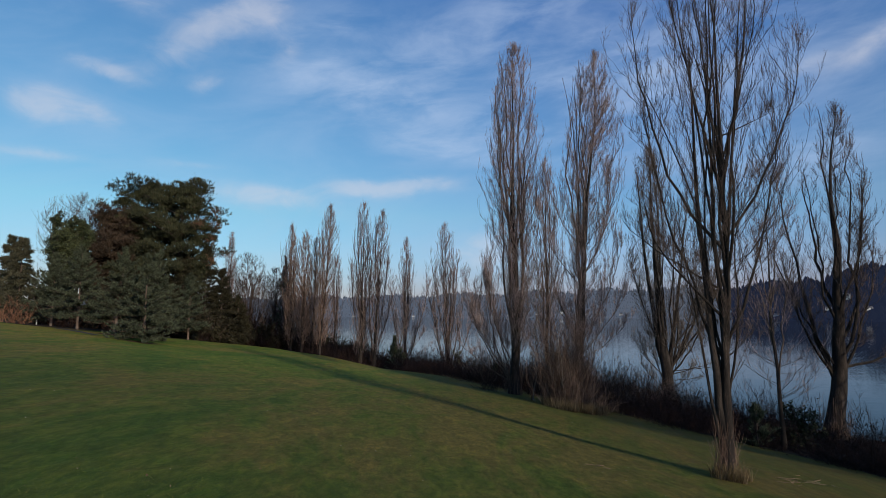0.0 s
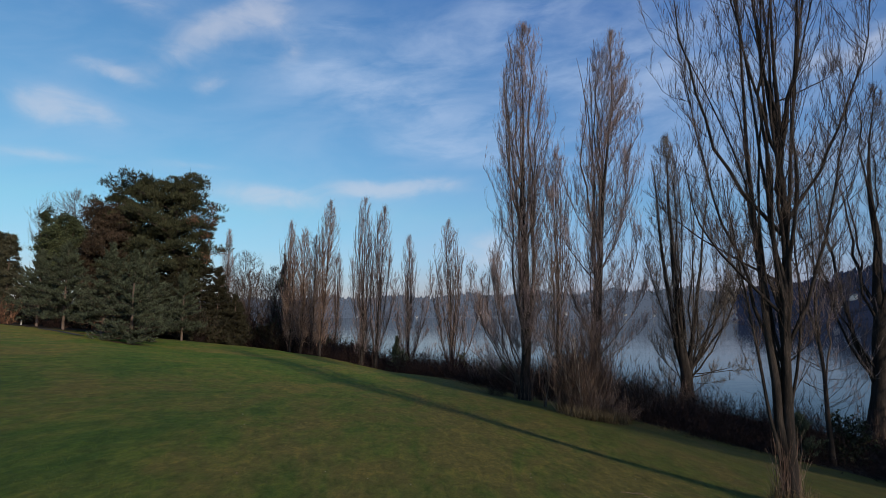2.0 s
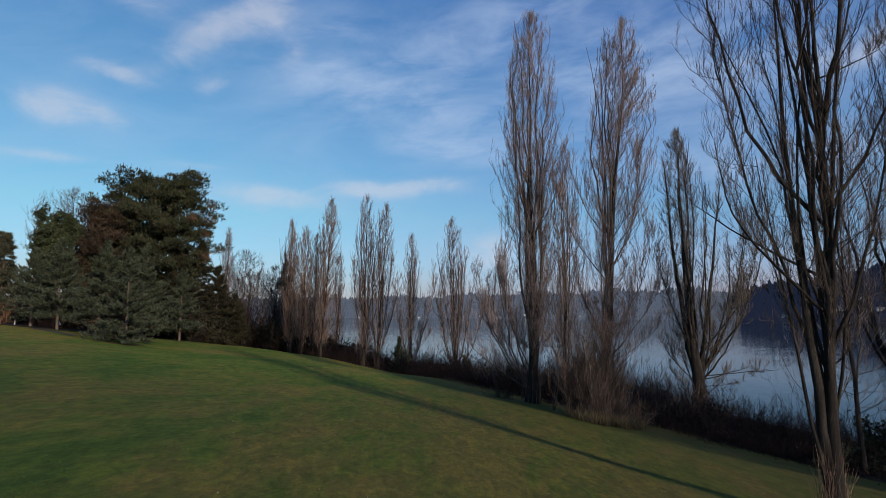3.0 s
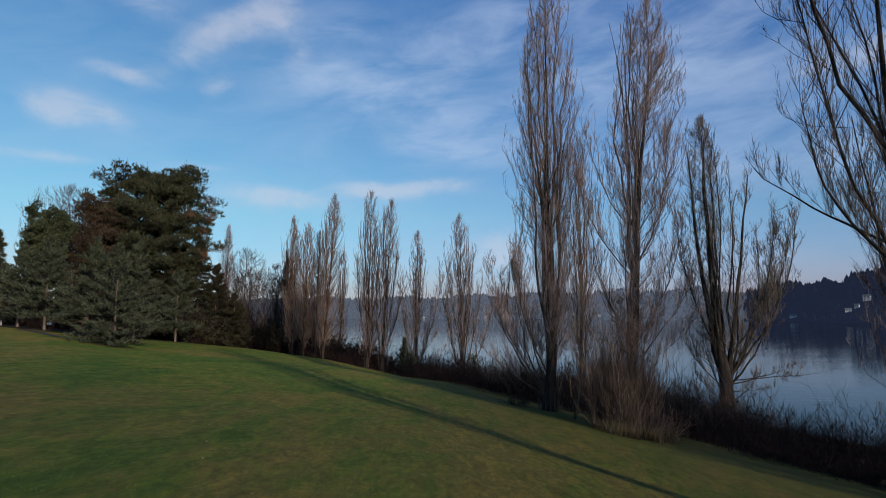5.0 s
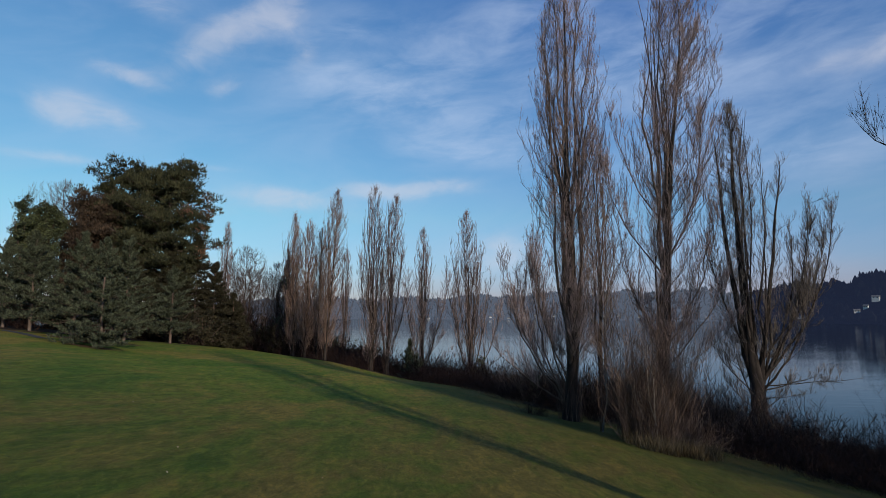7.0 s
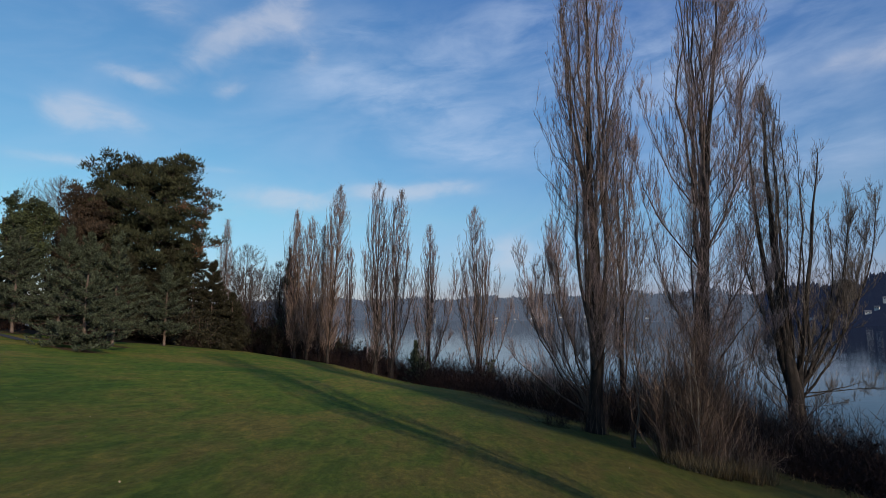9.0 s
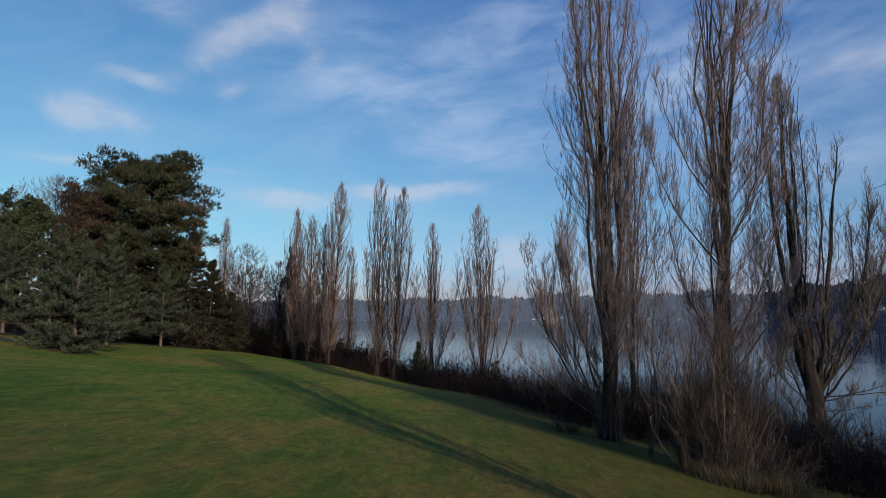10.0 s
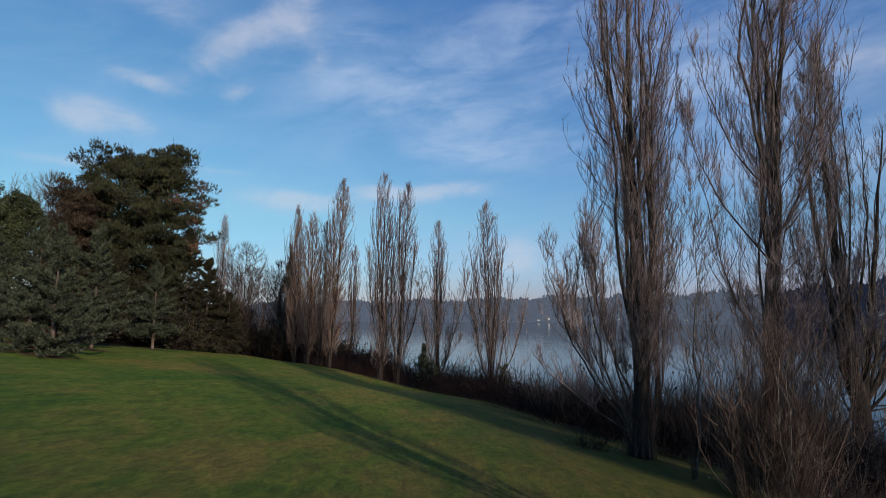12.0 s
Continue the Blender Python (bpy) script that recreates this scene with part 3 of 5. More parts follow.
def place_on(path, share):
    """Places at the given shares of one polyline."""
    k = len(path) - 1
    i = np.clip((share * k).astype(int), 0, k - 1)
    w = (share * k - i)[:, None]
    return path[i] * (1 - w) + path[i + 1] * w


def poplar(x, y, H, R, seed, label, leaders=7, boughs=15, sub=9, twigs=4, trunk_r=0.42, fork=(0.04, 0.4), clear=0.1, sweep=0.5,
           lean=(0.0, 0.0), bark=None, limb_mat=None, twig_mat=None, extra=(), name="poplar_tree", group="bare poplars along the lake", thick=1.0,
           outline=(0.75, 1.0, 1.0, 0.9, 0.5), suckers=0, top=1.0, hug=1.0, bough_len=1.0, upright=1.7, crook=1.0, fine=1.0):
    """A bare tree: a trunk, leaders that rise beside it, boughs, branches and twigs. outline: the crown's half width at
    clear, 0.3, 0.55, 0.8 and 0.97 of its height."""
    rng = np.random.default_rng(seed)
    root = thing(name, x, y, label, "tree", group)
    bark, limb_mat, twig_mat = bark or M_BARK, limb_mat or M_LIMB, twig_mat or M_TWIG

    def half_width(h):
        return R * np.interp(h, [0, clear, 0.3, 0.55, 0.8, 0.97, 1], [outline[0] * 0.6, *outline, 0.02])

    k = 15
    s = np.linspace(0, 1, k)
    wob = np.cumsum(rng.normal(0, 0.0022 * H * crook, (k, 2)), axis=0)
    wob -= wob[0]
    trunk = np.stack([wob[:, 0] + lean[0] * s * H, wob[:, 1] + lean[1] * s * H, s * H * top - 0.3], 1)
    rad = trunk_r * ((1 - s) ** 1.25 * 0.95 + 0.02) + trunk_r * 0.45 * np.exp(-s * 45)
    v, f = tubes(trunk[None], rad[None], 10)
    part("trunk", mesh_of("trunk", v, f, bark, True), root)
    # leaders rise close to the trunk and part towards the top of the crown
    hs = np.sort(rng.uniform(fork[0], fork[1], leaders))
    az = np.arange(leaders) * 2.4 + rng.normal(0, 0.35, leaders)
    ends = np.minimum(rng.uniform(0.8, 1.0, leaders), hs + rng.uniform(0.45, 0.95, leaders))
    out = half_width(ends) * rng.uniform(0.3, 0.9, leaders) * sweep * 2
    p0 = place_on(trunk, hs)
    k = 12
    ss = np.linspace(0, 1, k)[None, :]
    near = np.minimum(trunk_r * rng.uniform(1.0, 2.2, leaders), out)[:, None]
    o = near * (1 - (1 - ss) ** 6) + (out[:, None] - near) * ss ** (0.8 + 1.9 * hug)
    LD = np.stack([p0[:, 0, None] + np.cos(az)[:, None] * o, p0[:, 1, None] + np.sin(az)[:, None] * o, p0[:, 2, None] + ((ends - hs) * H * top)[:, None] * ss], -1)
    step = rng.normal(0, 0.0045 * H * (0.5 + 0.5 * crook), (leaders, k, 3))
    step[:, 0] = 0
    LD = LD + np.cumsum(step, axis=1) * np.array([1, 1, 0.2])
    LR = np.minimum(trunk_r, 0.36) * rng.uniform(0.3, 0.58, leaders) * fine * (1 - hs) ** 0.8
    for h0, az0, reach, climb, r in extra:
        a = radians(90 - az0)
        e = np.array([float(h0) / H])
        LD = np.concatenate([LD, bent(place_on(trunk, e), np.array([a]), np.array([reach]), np.array([climb]), rng, k, 1.5 if 1.5 < climb / reach < 5 else 1.1, 0.012 if climb > 6 * reach else 0.03)])
        LR = np.append(LR, r)
    for i in range(len(LD)):
        v, f = tubes(LD[i:i + 1], taper(LR[i:i + 1], k, 0.14), 7)
        part("limb", mesh_of("limb", v, f, limb_mat, True), root)
    # boughs: each leaves the nearest stem at a slant and curves upright to a place inside the crown's outline
    stems = [trunk, *LD[:leaders], *[q for q, e in zip(LD[leaders:], extra) if e[3] > 2.0 * e[2]]]
    n = boughs * (leaders + 3)
    ht = clear + (1.0 - clear) * rng.uniform(0.02, 1, n) ** 0.82
    A = rng.uniform(0, 2 * np.pi, n)
    lump = 1 + 0.13 * np.sin(A * 3 + ht * 11 + seed) + 0.1 * np.sin(A * 2 - ht * 19 + seed * 1.7)
    rt = half_width(ht) * lump * rng.uniform(0.03, 1.0, n) ** 0.5
    cx, cy = np.interp(ht, s, trunk[:, 0]), np.interp(ht, s, trunk[:, 1])
    tgt = np.stack([cx + np.cos(A) * rt, cy + np.sin(A) * rt, ht * H * top], 1)
    for q, e in zip(LD[leaders:], extra):
        if e[3] > 2.0 * e[2] and e[4] > 0.055:
            m = int(boughs * (0.45 + 0.13 * e[2]) * min(1.0, e[4] / 0.1))
            u = rng.uniform(0.35, 1.0, m) ** 0.8
            wide = (0.35 + 0.5 * math.hypot(e[2], e[3]) / H) * 0.95 * R * np.sqrt(rng.random(m)) * np.interp(u, [0.35, 0.75, 1.0], [0.5, 1.0, 0.35])
            ang = rng.uniform(0, 2 * np.pi, m)
            tgt = np.concatenate([tgt, place_on(q, u) + np.stack([np.cos(ang) * wide, np.sin(ang) * wide, rng.uniform(0.0, 1.3, m)], 1)])
            rt, ht = np.append(rt, wide), np.append(ht, tgt[-m:, 2] / (H * top))
    n = len(tgt)
    climb = (0.6 + 1.0 * rng.random(n)) * (0.06 * H + 0.7) * (1.25 - 0.7 * ht) * (0.55 + 0.6 * rt / R) * bough_len
    climb = np.clip(climb, rt * upright * 0.62, rt * upright * 1.5 + 0.5)
    zs = np.maximum(tgt[:, 2] - climb, clear * H * rng.uniform(0.55, 2.2, n))
    zs = np.minimum(zs, tgt[:, 2] - 0.25)
    best, P = np.full(n, 1e9), np.zeros((n, 3))
    for st in stems:
        o2 = np.argsort(st[:, 2])
        sx, sy = np.interp(zs, st[o2, 2], st[o2, 0]), np.interp(zs, st[o2, 2], st[o2, 1])
        d = np.hypot(sx - tgt[:, 0], sy - tgt[:, 1]) + np.where((zs < st[0, 2] - 0.05) | (zs > st[-1, 2]), 1e6, 0) + rng.uniform(0, 0.3 * R, n)
        near = d < best
        best = np.where(near, d, best)
        P[near] = np.stack([sx, sy, zs], 1)[near]
    ok = best < 1e5
    P, tgt = P[ok], tgt[ok]
    n = len(P)
    k = 7
    ss = np.linspace(0, 1, k)[None, :, None]
    flat = 1 - (1 - ss) ** rng.uniform(1.3, 2.6, n)[:, None, None]
    B = P[:, None, :] + (tgt - P)[:, None, :] * np.concatenate([flat, flat, ss * np.ones_like(flat)], 2)
    L = np.linalg.norm(tgt - P, axis=1)
    step = rng.normal(0, 0.012 + 0.012 * crook, (n, k, 3)) * L[:, None, None]
    step[:, 0] = 0
    B = B + np.cumsum(step, axis=1) * np.array([1, 1, 0.4])
    for q, e in zip(LD[leaders:], extra):
        ratio = e[3] / e[2]
        count = 9 if ratio > 2.0 else int(2 + (3.4 if ratio > 1 else 1.5) * math.hypot(e[2], e[3]))
        Pe, Te, Se, _ = along(q[None], rng, count, 0.3, 1.0)
        we = Te * 0.8 + spray(Te, rng, 10, 60)
        we /= np.linalg.norm(we, axis=1, keepdims=True)
        Le = rng.uniform(0.4, 1.9, len(Pe)) * (0.6 + H / 30) * (1.25 - 0.75 * Se) * min(1.0, max(0.45, ratio * 0.7))
        B = np.concatenate([B, grow(Pe, we, Le, rng, k, 0.35, 0.16)])
        L = np.append(L, Le)
    rb = (0.0055 + 0.0028 * L) * thick
    v, f = tubes(B, taper(rb, k, 0.22), 3)
    part("boughwork", mesh_of("boughwork", v, f, limb_mat), root, kind="stuff")
    # branches
    P2, T2, S2, I2 = along(B, rng, sub, 0.1, 1.0)
    P2b, T2b, S2b, _ = along(LD, rng, sub, 0.3, 1.0)
    P2, T2, S2 = np.concatenate([P2, P2b]), np.concatenate([T2, T2b]), np.concatenate([S2, S2b])
    n2 = len(P2)
    w2 = T2 * 0.85 * min(1.0, upright) + spray(T2, rng, 12, 78) * 0.8
    w2 /= np.linalg.norm(w2, axis=1, keepdims=True)
    kk = 3 if thick < 1.8 else 2
    B2 = grow(P2, w2, rng.uniform(0.25, 0.95, n2) * fine * (0.42 + H / 42) * (1.15 - 0.55 * S2), rng, kk, 0.32, 0.22)
    v, f = tubes(B2, taper(rng.uniform(0.005, 0.010, n2) * thick, kk, 0.35), 3)
    part("crown", mesh_of("crown", v, f, twig_mat), root, kind="stuff")
    # twigs
    P3, T3, S3, _ = along(B2, rng, twigs, 0.2, 1.0)
    n3 = len(P3)
    w3 = T3 * 0.8 + spray(T3, rng, 5, 75) * 0.75 / fine
    w3 /= np.linalg.norm(w3, axis=1, keepdims=True)
    v, f = spikes(P3, w3, rng.uniform(0.12, 0.5, n3) * fine * (0.45 + H / 50), 0.005 * thick)
    part("twig_spray", mesh_of("twig_spray", v, f, twig_mat), root, kind="stuff")
    if suckers:
        a = rng.uniform(0, 2 * np.pi, suckers)
        r = trunk_r * rng.uniform(0.9, 1.9, suckers)
        q = np.stack([np.cos(a) * r, np.sin(a) * r, np.full(suckers, -0.1)], 1)
        up = rng.uniform(0.4, 3.4, suckers) * (0.4 + rng.random(suckers) * 0.6)
        Bs = bent(q, a, rng.uniform(-0.12, 0.06, suckers) * up ** 0.5, up, rng, 6, 1.2, 0.03)
        ch = [tubes(Bs, taper(rng.uniform(0.006, 0.014, suckers), 6, 0.35), 3)]
        Pq, Tq, _, _ = along(Bs, rng, 3, 0.3, 1.0)
        ch.append(tubes(grow(Pq, Tq + ways(len(Pq), rng, 10, 50), rng.uniform(0.2, 0.7, len(Pq)), rng, 3, 0.1, 0.2), taper(np.full(len(Pq), 0.006), 3, 0.5), 3)[0:2])
        v, f = join(ch)
        part("sucker_growth", mesh_of("sucker_growth", v, f, M_TWIG_TAN), root, "brown upright suckers round the foot", "stuff")
    return root


POP = "tall bare Lombardy poplar with many upright grey-brown branches, on the bank"
poplar(10.3, 21.2, 21.6, 2.9, 11, "bare multi-stemmed poplar with brown suckers at its foot, on the lawn", leaders=12, boughs=20, sub=10, twigs=4, fine=0.85, trunk_r=0.205, fork=(0.1, 0.6), clear=0.22, sweep=0.5,
       outline=(0.3, 0.6, 0.95, 1.0, 0.6), suckers=64, thick=0.8, hug=0.9, crook=1.5, upright=2.4, twig_mat=M_TWIG_BROWN, limb_mat=M_BARK, bough_len=1.2,
       extra=[(7.0, 315, 3.9, 3.0, 0.05), (0.3, 280, 0.95, 17.0, 0.165), (10.8, 80, 1.9, 9.6, 0.09), (8.5, 275, 3.1, 10.6, 0.07), (6.0, 270, 3.0, 5.2, 0.055), (4.5, 285, 2.3, 11.0, 0.065), (5.0, 85, 2.5, 8.6, 0.065),
              (9.0, 95, 2.8, 7.8, 0.06), (13.0, 88, 2.6, 1.4, 0.03), (2.0, 290, 0.5, 18.0, 0.1), (9.0, 20, 0.7, 11.5, 0.08), (10.5, 330, 1.0, 9.8, 0.07), (8.0, 100, 1.0, 12.0, 0.07), (7.0, 260, 1.5, 12.5, 0.07), (4.6, 85, 0.9, 0.7, 0.035), (11.0, 270, 1.6, 9.0, 0.06), (0.6, 284, 1.6, 10.0, 0.07)])
poplar(5.7, 46.5, 29.4, 2.55, 12, POP, leaders=15, boughs=31, sub=13, twigs=7, fine=0.78, trunk_r=0.4, fork=(0.01, 0.6), clear=0.08, outline=(0.35, 0.9, 1.1, 0.92, 0.55), suckers=70, thick=1.0, crook=1.5, upright=2.9, lean=(0.014, 0.0),
       extra=[(1.2, 265, 4.8, 3.6, 0.06), (2.0, 250, 2.8, 9.0, 0.06), (1.0, 275, 4.2, 9.0, 0.07), (2.4, 280, 2.6, 8.0, 0.06), (0.8, 270, 2.2, 10.0, 0.075), (1.6, 268, 3.6, 6.0, 0.05), (0.6, 60, 0.4, 15, 0.2), (0.8, 110, 0.8, 18, 0.17), (0.5, 85, 1.1, 16, 0.14), (1.5, 270, 3.2, 7.0, 0.04)])
poplar(10.0, 44.0, 28.2, 2.5, 13, POP, leaders=12, boughs=35, sub=13, twigs=7, fine=0.78, sweep=0.4, trunk_r=0.34, fork=(0.06, 0.55), clear=0.14, outline=(0.4, 0.95, 1.1, 0.92, 0.55), lean=(0.062, 0.0), thick=1.0, crook=1.5, upright=2.6,
       extra=[(4.0, 90, 3.8, 5.5, 0.05), (5.0, 75, 3.2, 8.0, 0.055), (4.5, 270, 2.6, 9.0, 0.05), (3.5, 110, 4.2, 3.4, 0.035), (9.0, 265, 3.2, 6.4, 0.05), (12.0, 270, 3.0, 6.6, 0.045), (0.8, 70, 1.1, 16, 0.16), (10.0, 85, 2.6, 9.0, 0.06)])
poplar(11.0, 60.0, 24.6, 1.9, 14, "slim bare poplar standing behind the taller pair", leaders=8, boughs=26, sub=7, twigs=3, trunk_r=0.24, thick=1.4, clear=0.14, outline=(0.3, 0.8, 1.0, 0.85, 0.5), upright=4.0)
poplar(22.3, 57.0, 26.0, 2.6, 15, "broad bare poplar with several thick rising stems, on the bank", leaders=7, boughs=46, sub=8, twigs=4, trunk_r=0.64, fork=(0.08, 0.3), clear=0.16, sweep=0.5,
       outline=(0.5, 0.9, 1.0, 0.8, 0.4), thick=1.5, suckers=50, twig_mat=M_TWIG_GREY, limb_mat=M_BARK, upright=1.4, hug=0.9, crook=1.9, fine=0.85, lean=(-0.04, 0.0),
       extra=[(2.4, 280, 2.3, 20.4, 0.34), (2.7, 265, 0.9, 21.4, 0.2), (2.6, 90, 2.6, 18.6, 0.26), (3.4, 85, 5.2, 14.8, 0.12), (3.2, 95, 6.4, 14.4, 0.12), (2.8, 90, 4.8, 9.8, 0.1), (3.0, 88, 4.0, 12.5, 0.13), (3.6, 84, 5.8, 13.4, 0.1), (5.0, 92, 6.2, 10.5, 0.09), (4.0, 285, 2.8, 12.0, 0.1),
              (3.2, 92, 5.5, 1.6, 0.06), (3.6, 100, 7.4, 0.9, 0.05), (2.8, 275, 3.0, 3.8, 0.06), (2.6, 95, 4.0, 0.5, 0.04), (1.6, 275, 2.4, 2.6, 0.06), (1.4, 262, 3.0, 1.4, 0.05), (1.5, 92, 2.6, 2.2, 0.06), (2.0, 300, 1.4, 5.0, 0.07), (2.0, 80, 1.6, 5.4, 0.07)])
poplar(28.3, 42.0, 24.8, 2.3, 16, "crooked bare poplar with heavy forked limbs at the water's edge", leaders=5, boughs=30, sub=9, twigs=3, trunk_r=0.68, lean=(0.07, 0.0), fork=(0.2, 0.4), clear=0.2, sweep=0.5,
       outline=(0.5, 1.0, 1.0, 0.85, 0.35), suckers=90, upright=1.15, hug=0.7, crook=2.2, thick=1.3, twig_mat=M_TWIG_BROWN, limb_mat=M_BARK,
       extra=[(3.5, 270, 3.0, 17.4, 0.19), (4.0, 265, 4.0, 12.0, 0.12), (6.0, 88, 3.5, 14.0, 0.15), (9.0, 85, 3.3, 11.0, 0.11), (5.2, 90, 6.0, 1.4, 0.12), (5.0, 275, 3.4, 8.0, 0.1), (4.6, 92, 3.0, 9.0, 0.12)])
poplar(18.5, 31.6, 16.2, 2.6, 17, "thin bare tree rising out of the bank bushes", leaders=5, boughs=18, sub=8, twigs=4, trunk_r=0.14, fork=(0.15, 0.5), clear=0.16, name="bare_tree", upright=1.0, hug=0.4)
poplar(6.6, 42.6, 13.4, 1.3, 18, "slim pale-barked bare tree at the edge of the grass", leaders=6, boughs=12, sub=7, twigs=3, trunk_r=0.05, fork=(0.05, 0.5), clear=0.2, crook=4.0, bark=M_PALE, limb_mat=M_PALE, twig_mat=M_TWIG_TAN, name="bare_tree", suckers=16)
# unseen poplars added out of view on the right, to shade the bank
row = poplar(33.0, 27.0, 24.0, 4.2, 19, "unseen bare poplar added to shade the bank", leaders=8, boughs=12, sub=4, twigs=1, trunk_r=0.6, fork=(0.08, 0.4), clear=0.08, thick=4.0)
for x, y, a in [(36.5, 13.0, 80), (38.5, 0.0, 200), (34.0, 20.0, 140), (35.0, 4.0, 20), (29.0, 21.5, 300), (33.0, 33.0, 160)]:
    copy_thing(row, pose(x, y, height(x, y), 0, 0, a))
FAR = "bare Lombardy poplar in the row at the lawn's far edge"
# foot x, y; height of the tip; half width; leaders; lean; further stems
FAR_ROW = [(-27.4, 100, 25.6, 1.25, 5, 0.02, ()), (-25.6, 96, 22.8, 1.3, 6, 0.0, ()), (-23.6, 95, 23.4, 1.5, 8, 0.02, ()), (-22.2, 96.5, 22.6, 1.3, 7, 0.03, ()), (-20.1, 93, 27.6, 1.75, 9, 0.05, ()),
           (-21.6, 112, 21.0, 1.2, 4, 0.03, ()), (-12.9, 89, 27.2, 1.75, 8, 0.02, ((0.6, 275, 1.5, 15, 0.09), (1.0, 90, 1.3, 14, 0.09))), (-10.6, 88, 25.6, 1.45, 7, 0.03, ((1.5, 85, 1.9, 14.5, 0.1), (2.5, 95, 2.6, 12, 0.06))),
           (-6.3, 95, 22.3, 1.5, 6, 0.0, ((1.6, 90, 3.6, 13.6, 0.12), (2.0, 85, 2.4, 10.0, 0.08), (1.8, 275, 2.3, 11.0, 0.08), (1.2, 92, 4.4, 3.0, 0.06), (1.6, 100, 4.8, 1.6, 0.05), (2.4, 80, 3.4, 4.2, 0.05))),
           (1.0, 96, 25.0, 2.0, 8, -0.03, ((1.0, 275, 4.0, 18.5, 0.12), (1.6, 272, 2.6, 20.0, 0.12), (1.2, 88, 3.0, 15.0, 0.12), (1.4, 92, 4.6, 12.0, 0.09), (2.0, 85, 2.0, 18.0, 0.12), (1.6, 90, 4.4, 3.2, 0.05))),
           (-37.6, 98, 23.6, 0.9, 4, 0.03, ())]
for i, (x, y, tip, R, ld, tilt, more) in enumerate(FAR_ROW):
    warm = 0 < i < 5
    poplar(x, y, tip - height(x, y), R * 1.25, 21 + i, FAR, leaders=ld + 2, boughs=30, sub=6, twigs=3, trunk_r=0.27 if not warm else 0.2, clear=0.06, thick=1.8, suckers=20, crook=1.1, limb_mat=M_TWIG_BROWN if not warm else M_TWIG_TAN,
           fork=(0.01, 0.45), group="bare poplars in the far row", twig_mat=M_TWIG_WARM if warm else M_TWIG, lean=(tilt, 0.0), upright=4.0, hug=0.9, outline=(0.6, 0.9, 1.0, 0.8, 0.42), extra=more, bough_len=0.85)
poplar(-7.2, 87.0, 10.5, 0.9, 35, "slender pale leaning sapling at the grass edge", leaders=2, boughs=8, sub=5, twigs=3, trunk_r=0.11, clear=0.3, lean=(0.16, 0.0), bark=M_PALE, limb_mat=M_PALE, name="bare_tree", thick=1.4)


def round_tree(x, y, top_z, R, seed, label, leaders=9):
    return poplar(x, y, top_z - height(x, y), R, seed, label, leaders=leaders, boughs=42, sub=6, twigs=2, trunk_r=0.22, clear=0.06, fork=(0.05, 0.45), sweep=0.7, outline=(0.6, 0.9, 1.0, 0.85, 0.5),
                  upright=0.8, hug=0.2, suckers=30, name="bare_tree", group="bare trees behind the lawn", thick=1.8, twig_mat=M_TWIG_BROWN, limb_mat=M_TWIG_BROWN)


round_tree(-36.5, 105, 20.8, 4.4, 41, "bare round-headed tree at the lawn's far corner")
round_tree(-32.0, 108, 18.2, 4.4, 42, "bare round-headed tree at the lawn's far corner")
round_tree(-34.2, 101, 17.0, 3.4, 45, "bare round-headed tree at the lawn's far corner")
round_tree(-29.6, 105, 16.0, 3.0, 46, "bare round-headed tree at the lawn's far corner")
round_tree(-26.4, 108, 15.2, 3.0, 47, "bare round-headed tree at the lawn's far corner")
round_tree(-33.6, 113, 17.0, 3.8, 48, "bare round-headed tree at the lawn's far corner")
round_tree(-40.5, 108, 18.0, 3.4, 43, "bare round-headed tree at the lawn's far corner")
poplar(-65.0, 100, 31.0 - height(-65.0, 100), 7.4, 44, "leafless spreading tree rising behind the evergreens", leaders=14, boughs=44, sub=6, twigs=3, trunk_r=0.35, clear=0.3, fork=(0.1, 0.4), sweep=0.6, outline=(0.4, 0.75, 1.0, 0.95, 0.6),
       upright=1.2, hug=0.5, crook=1.6, name="bare_tree", group="bare trees behind the lawn", thick=1.6, twig_mat=M_TWIG_GREY, limb_mat=M_TWIG_BROWN)


# ---------------------------------------------------------------- evergreens
def tufts(P, D, rng, size, blades, spread, width, leaf=False):
    """Needle tufts: thin blades that fan round the direction D at each place P."""
    n = len(P)
    P = np.repeat(P, blades, 0)
    D = np.repeat(D, blades, 0)
    m = n * blades
    d = D + rng.normal(0, spread, (m, 3))
    d /= np.linalg.norm(d, axis=1, keepdims=True) + 1e-9
    L = rng.uniform(0.6, 1.15, m)[:, None] * size
    side = np.cross(d, rng.normal(0, 1, (m, 3)))
    side /= np.linalg.norm(side, axis=1, keepdims=True) + 1e-9
    w = side * width * rng.uniform(0.7, 1.3, m)[:, None]
    if leaf:
        verts = np.stack([P - w * 0.4, P + d * L * 0.5 - w, P + d * L, P + d * L * 0.55 + w], 1).reshape(-1, 3)
        return verts, np.arange(m * 4).reshape(-1, 4)
    verts = np.stack([P - w, P + w, P + d * L], 1).reshape(-1, 3)
    return verts, np.arange(m * 3).reshape(-1, 3)


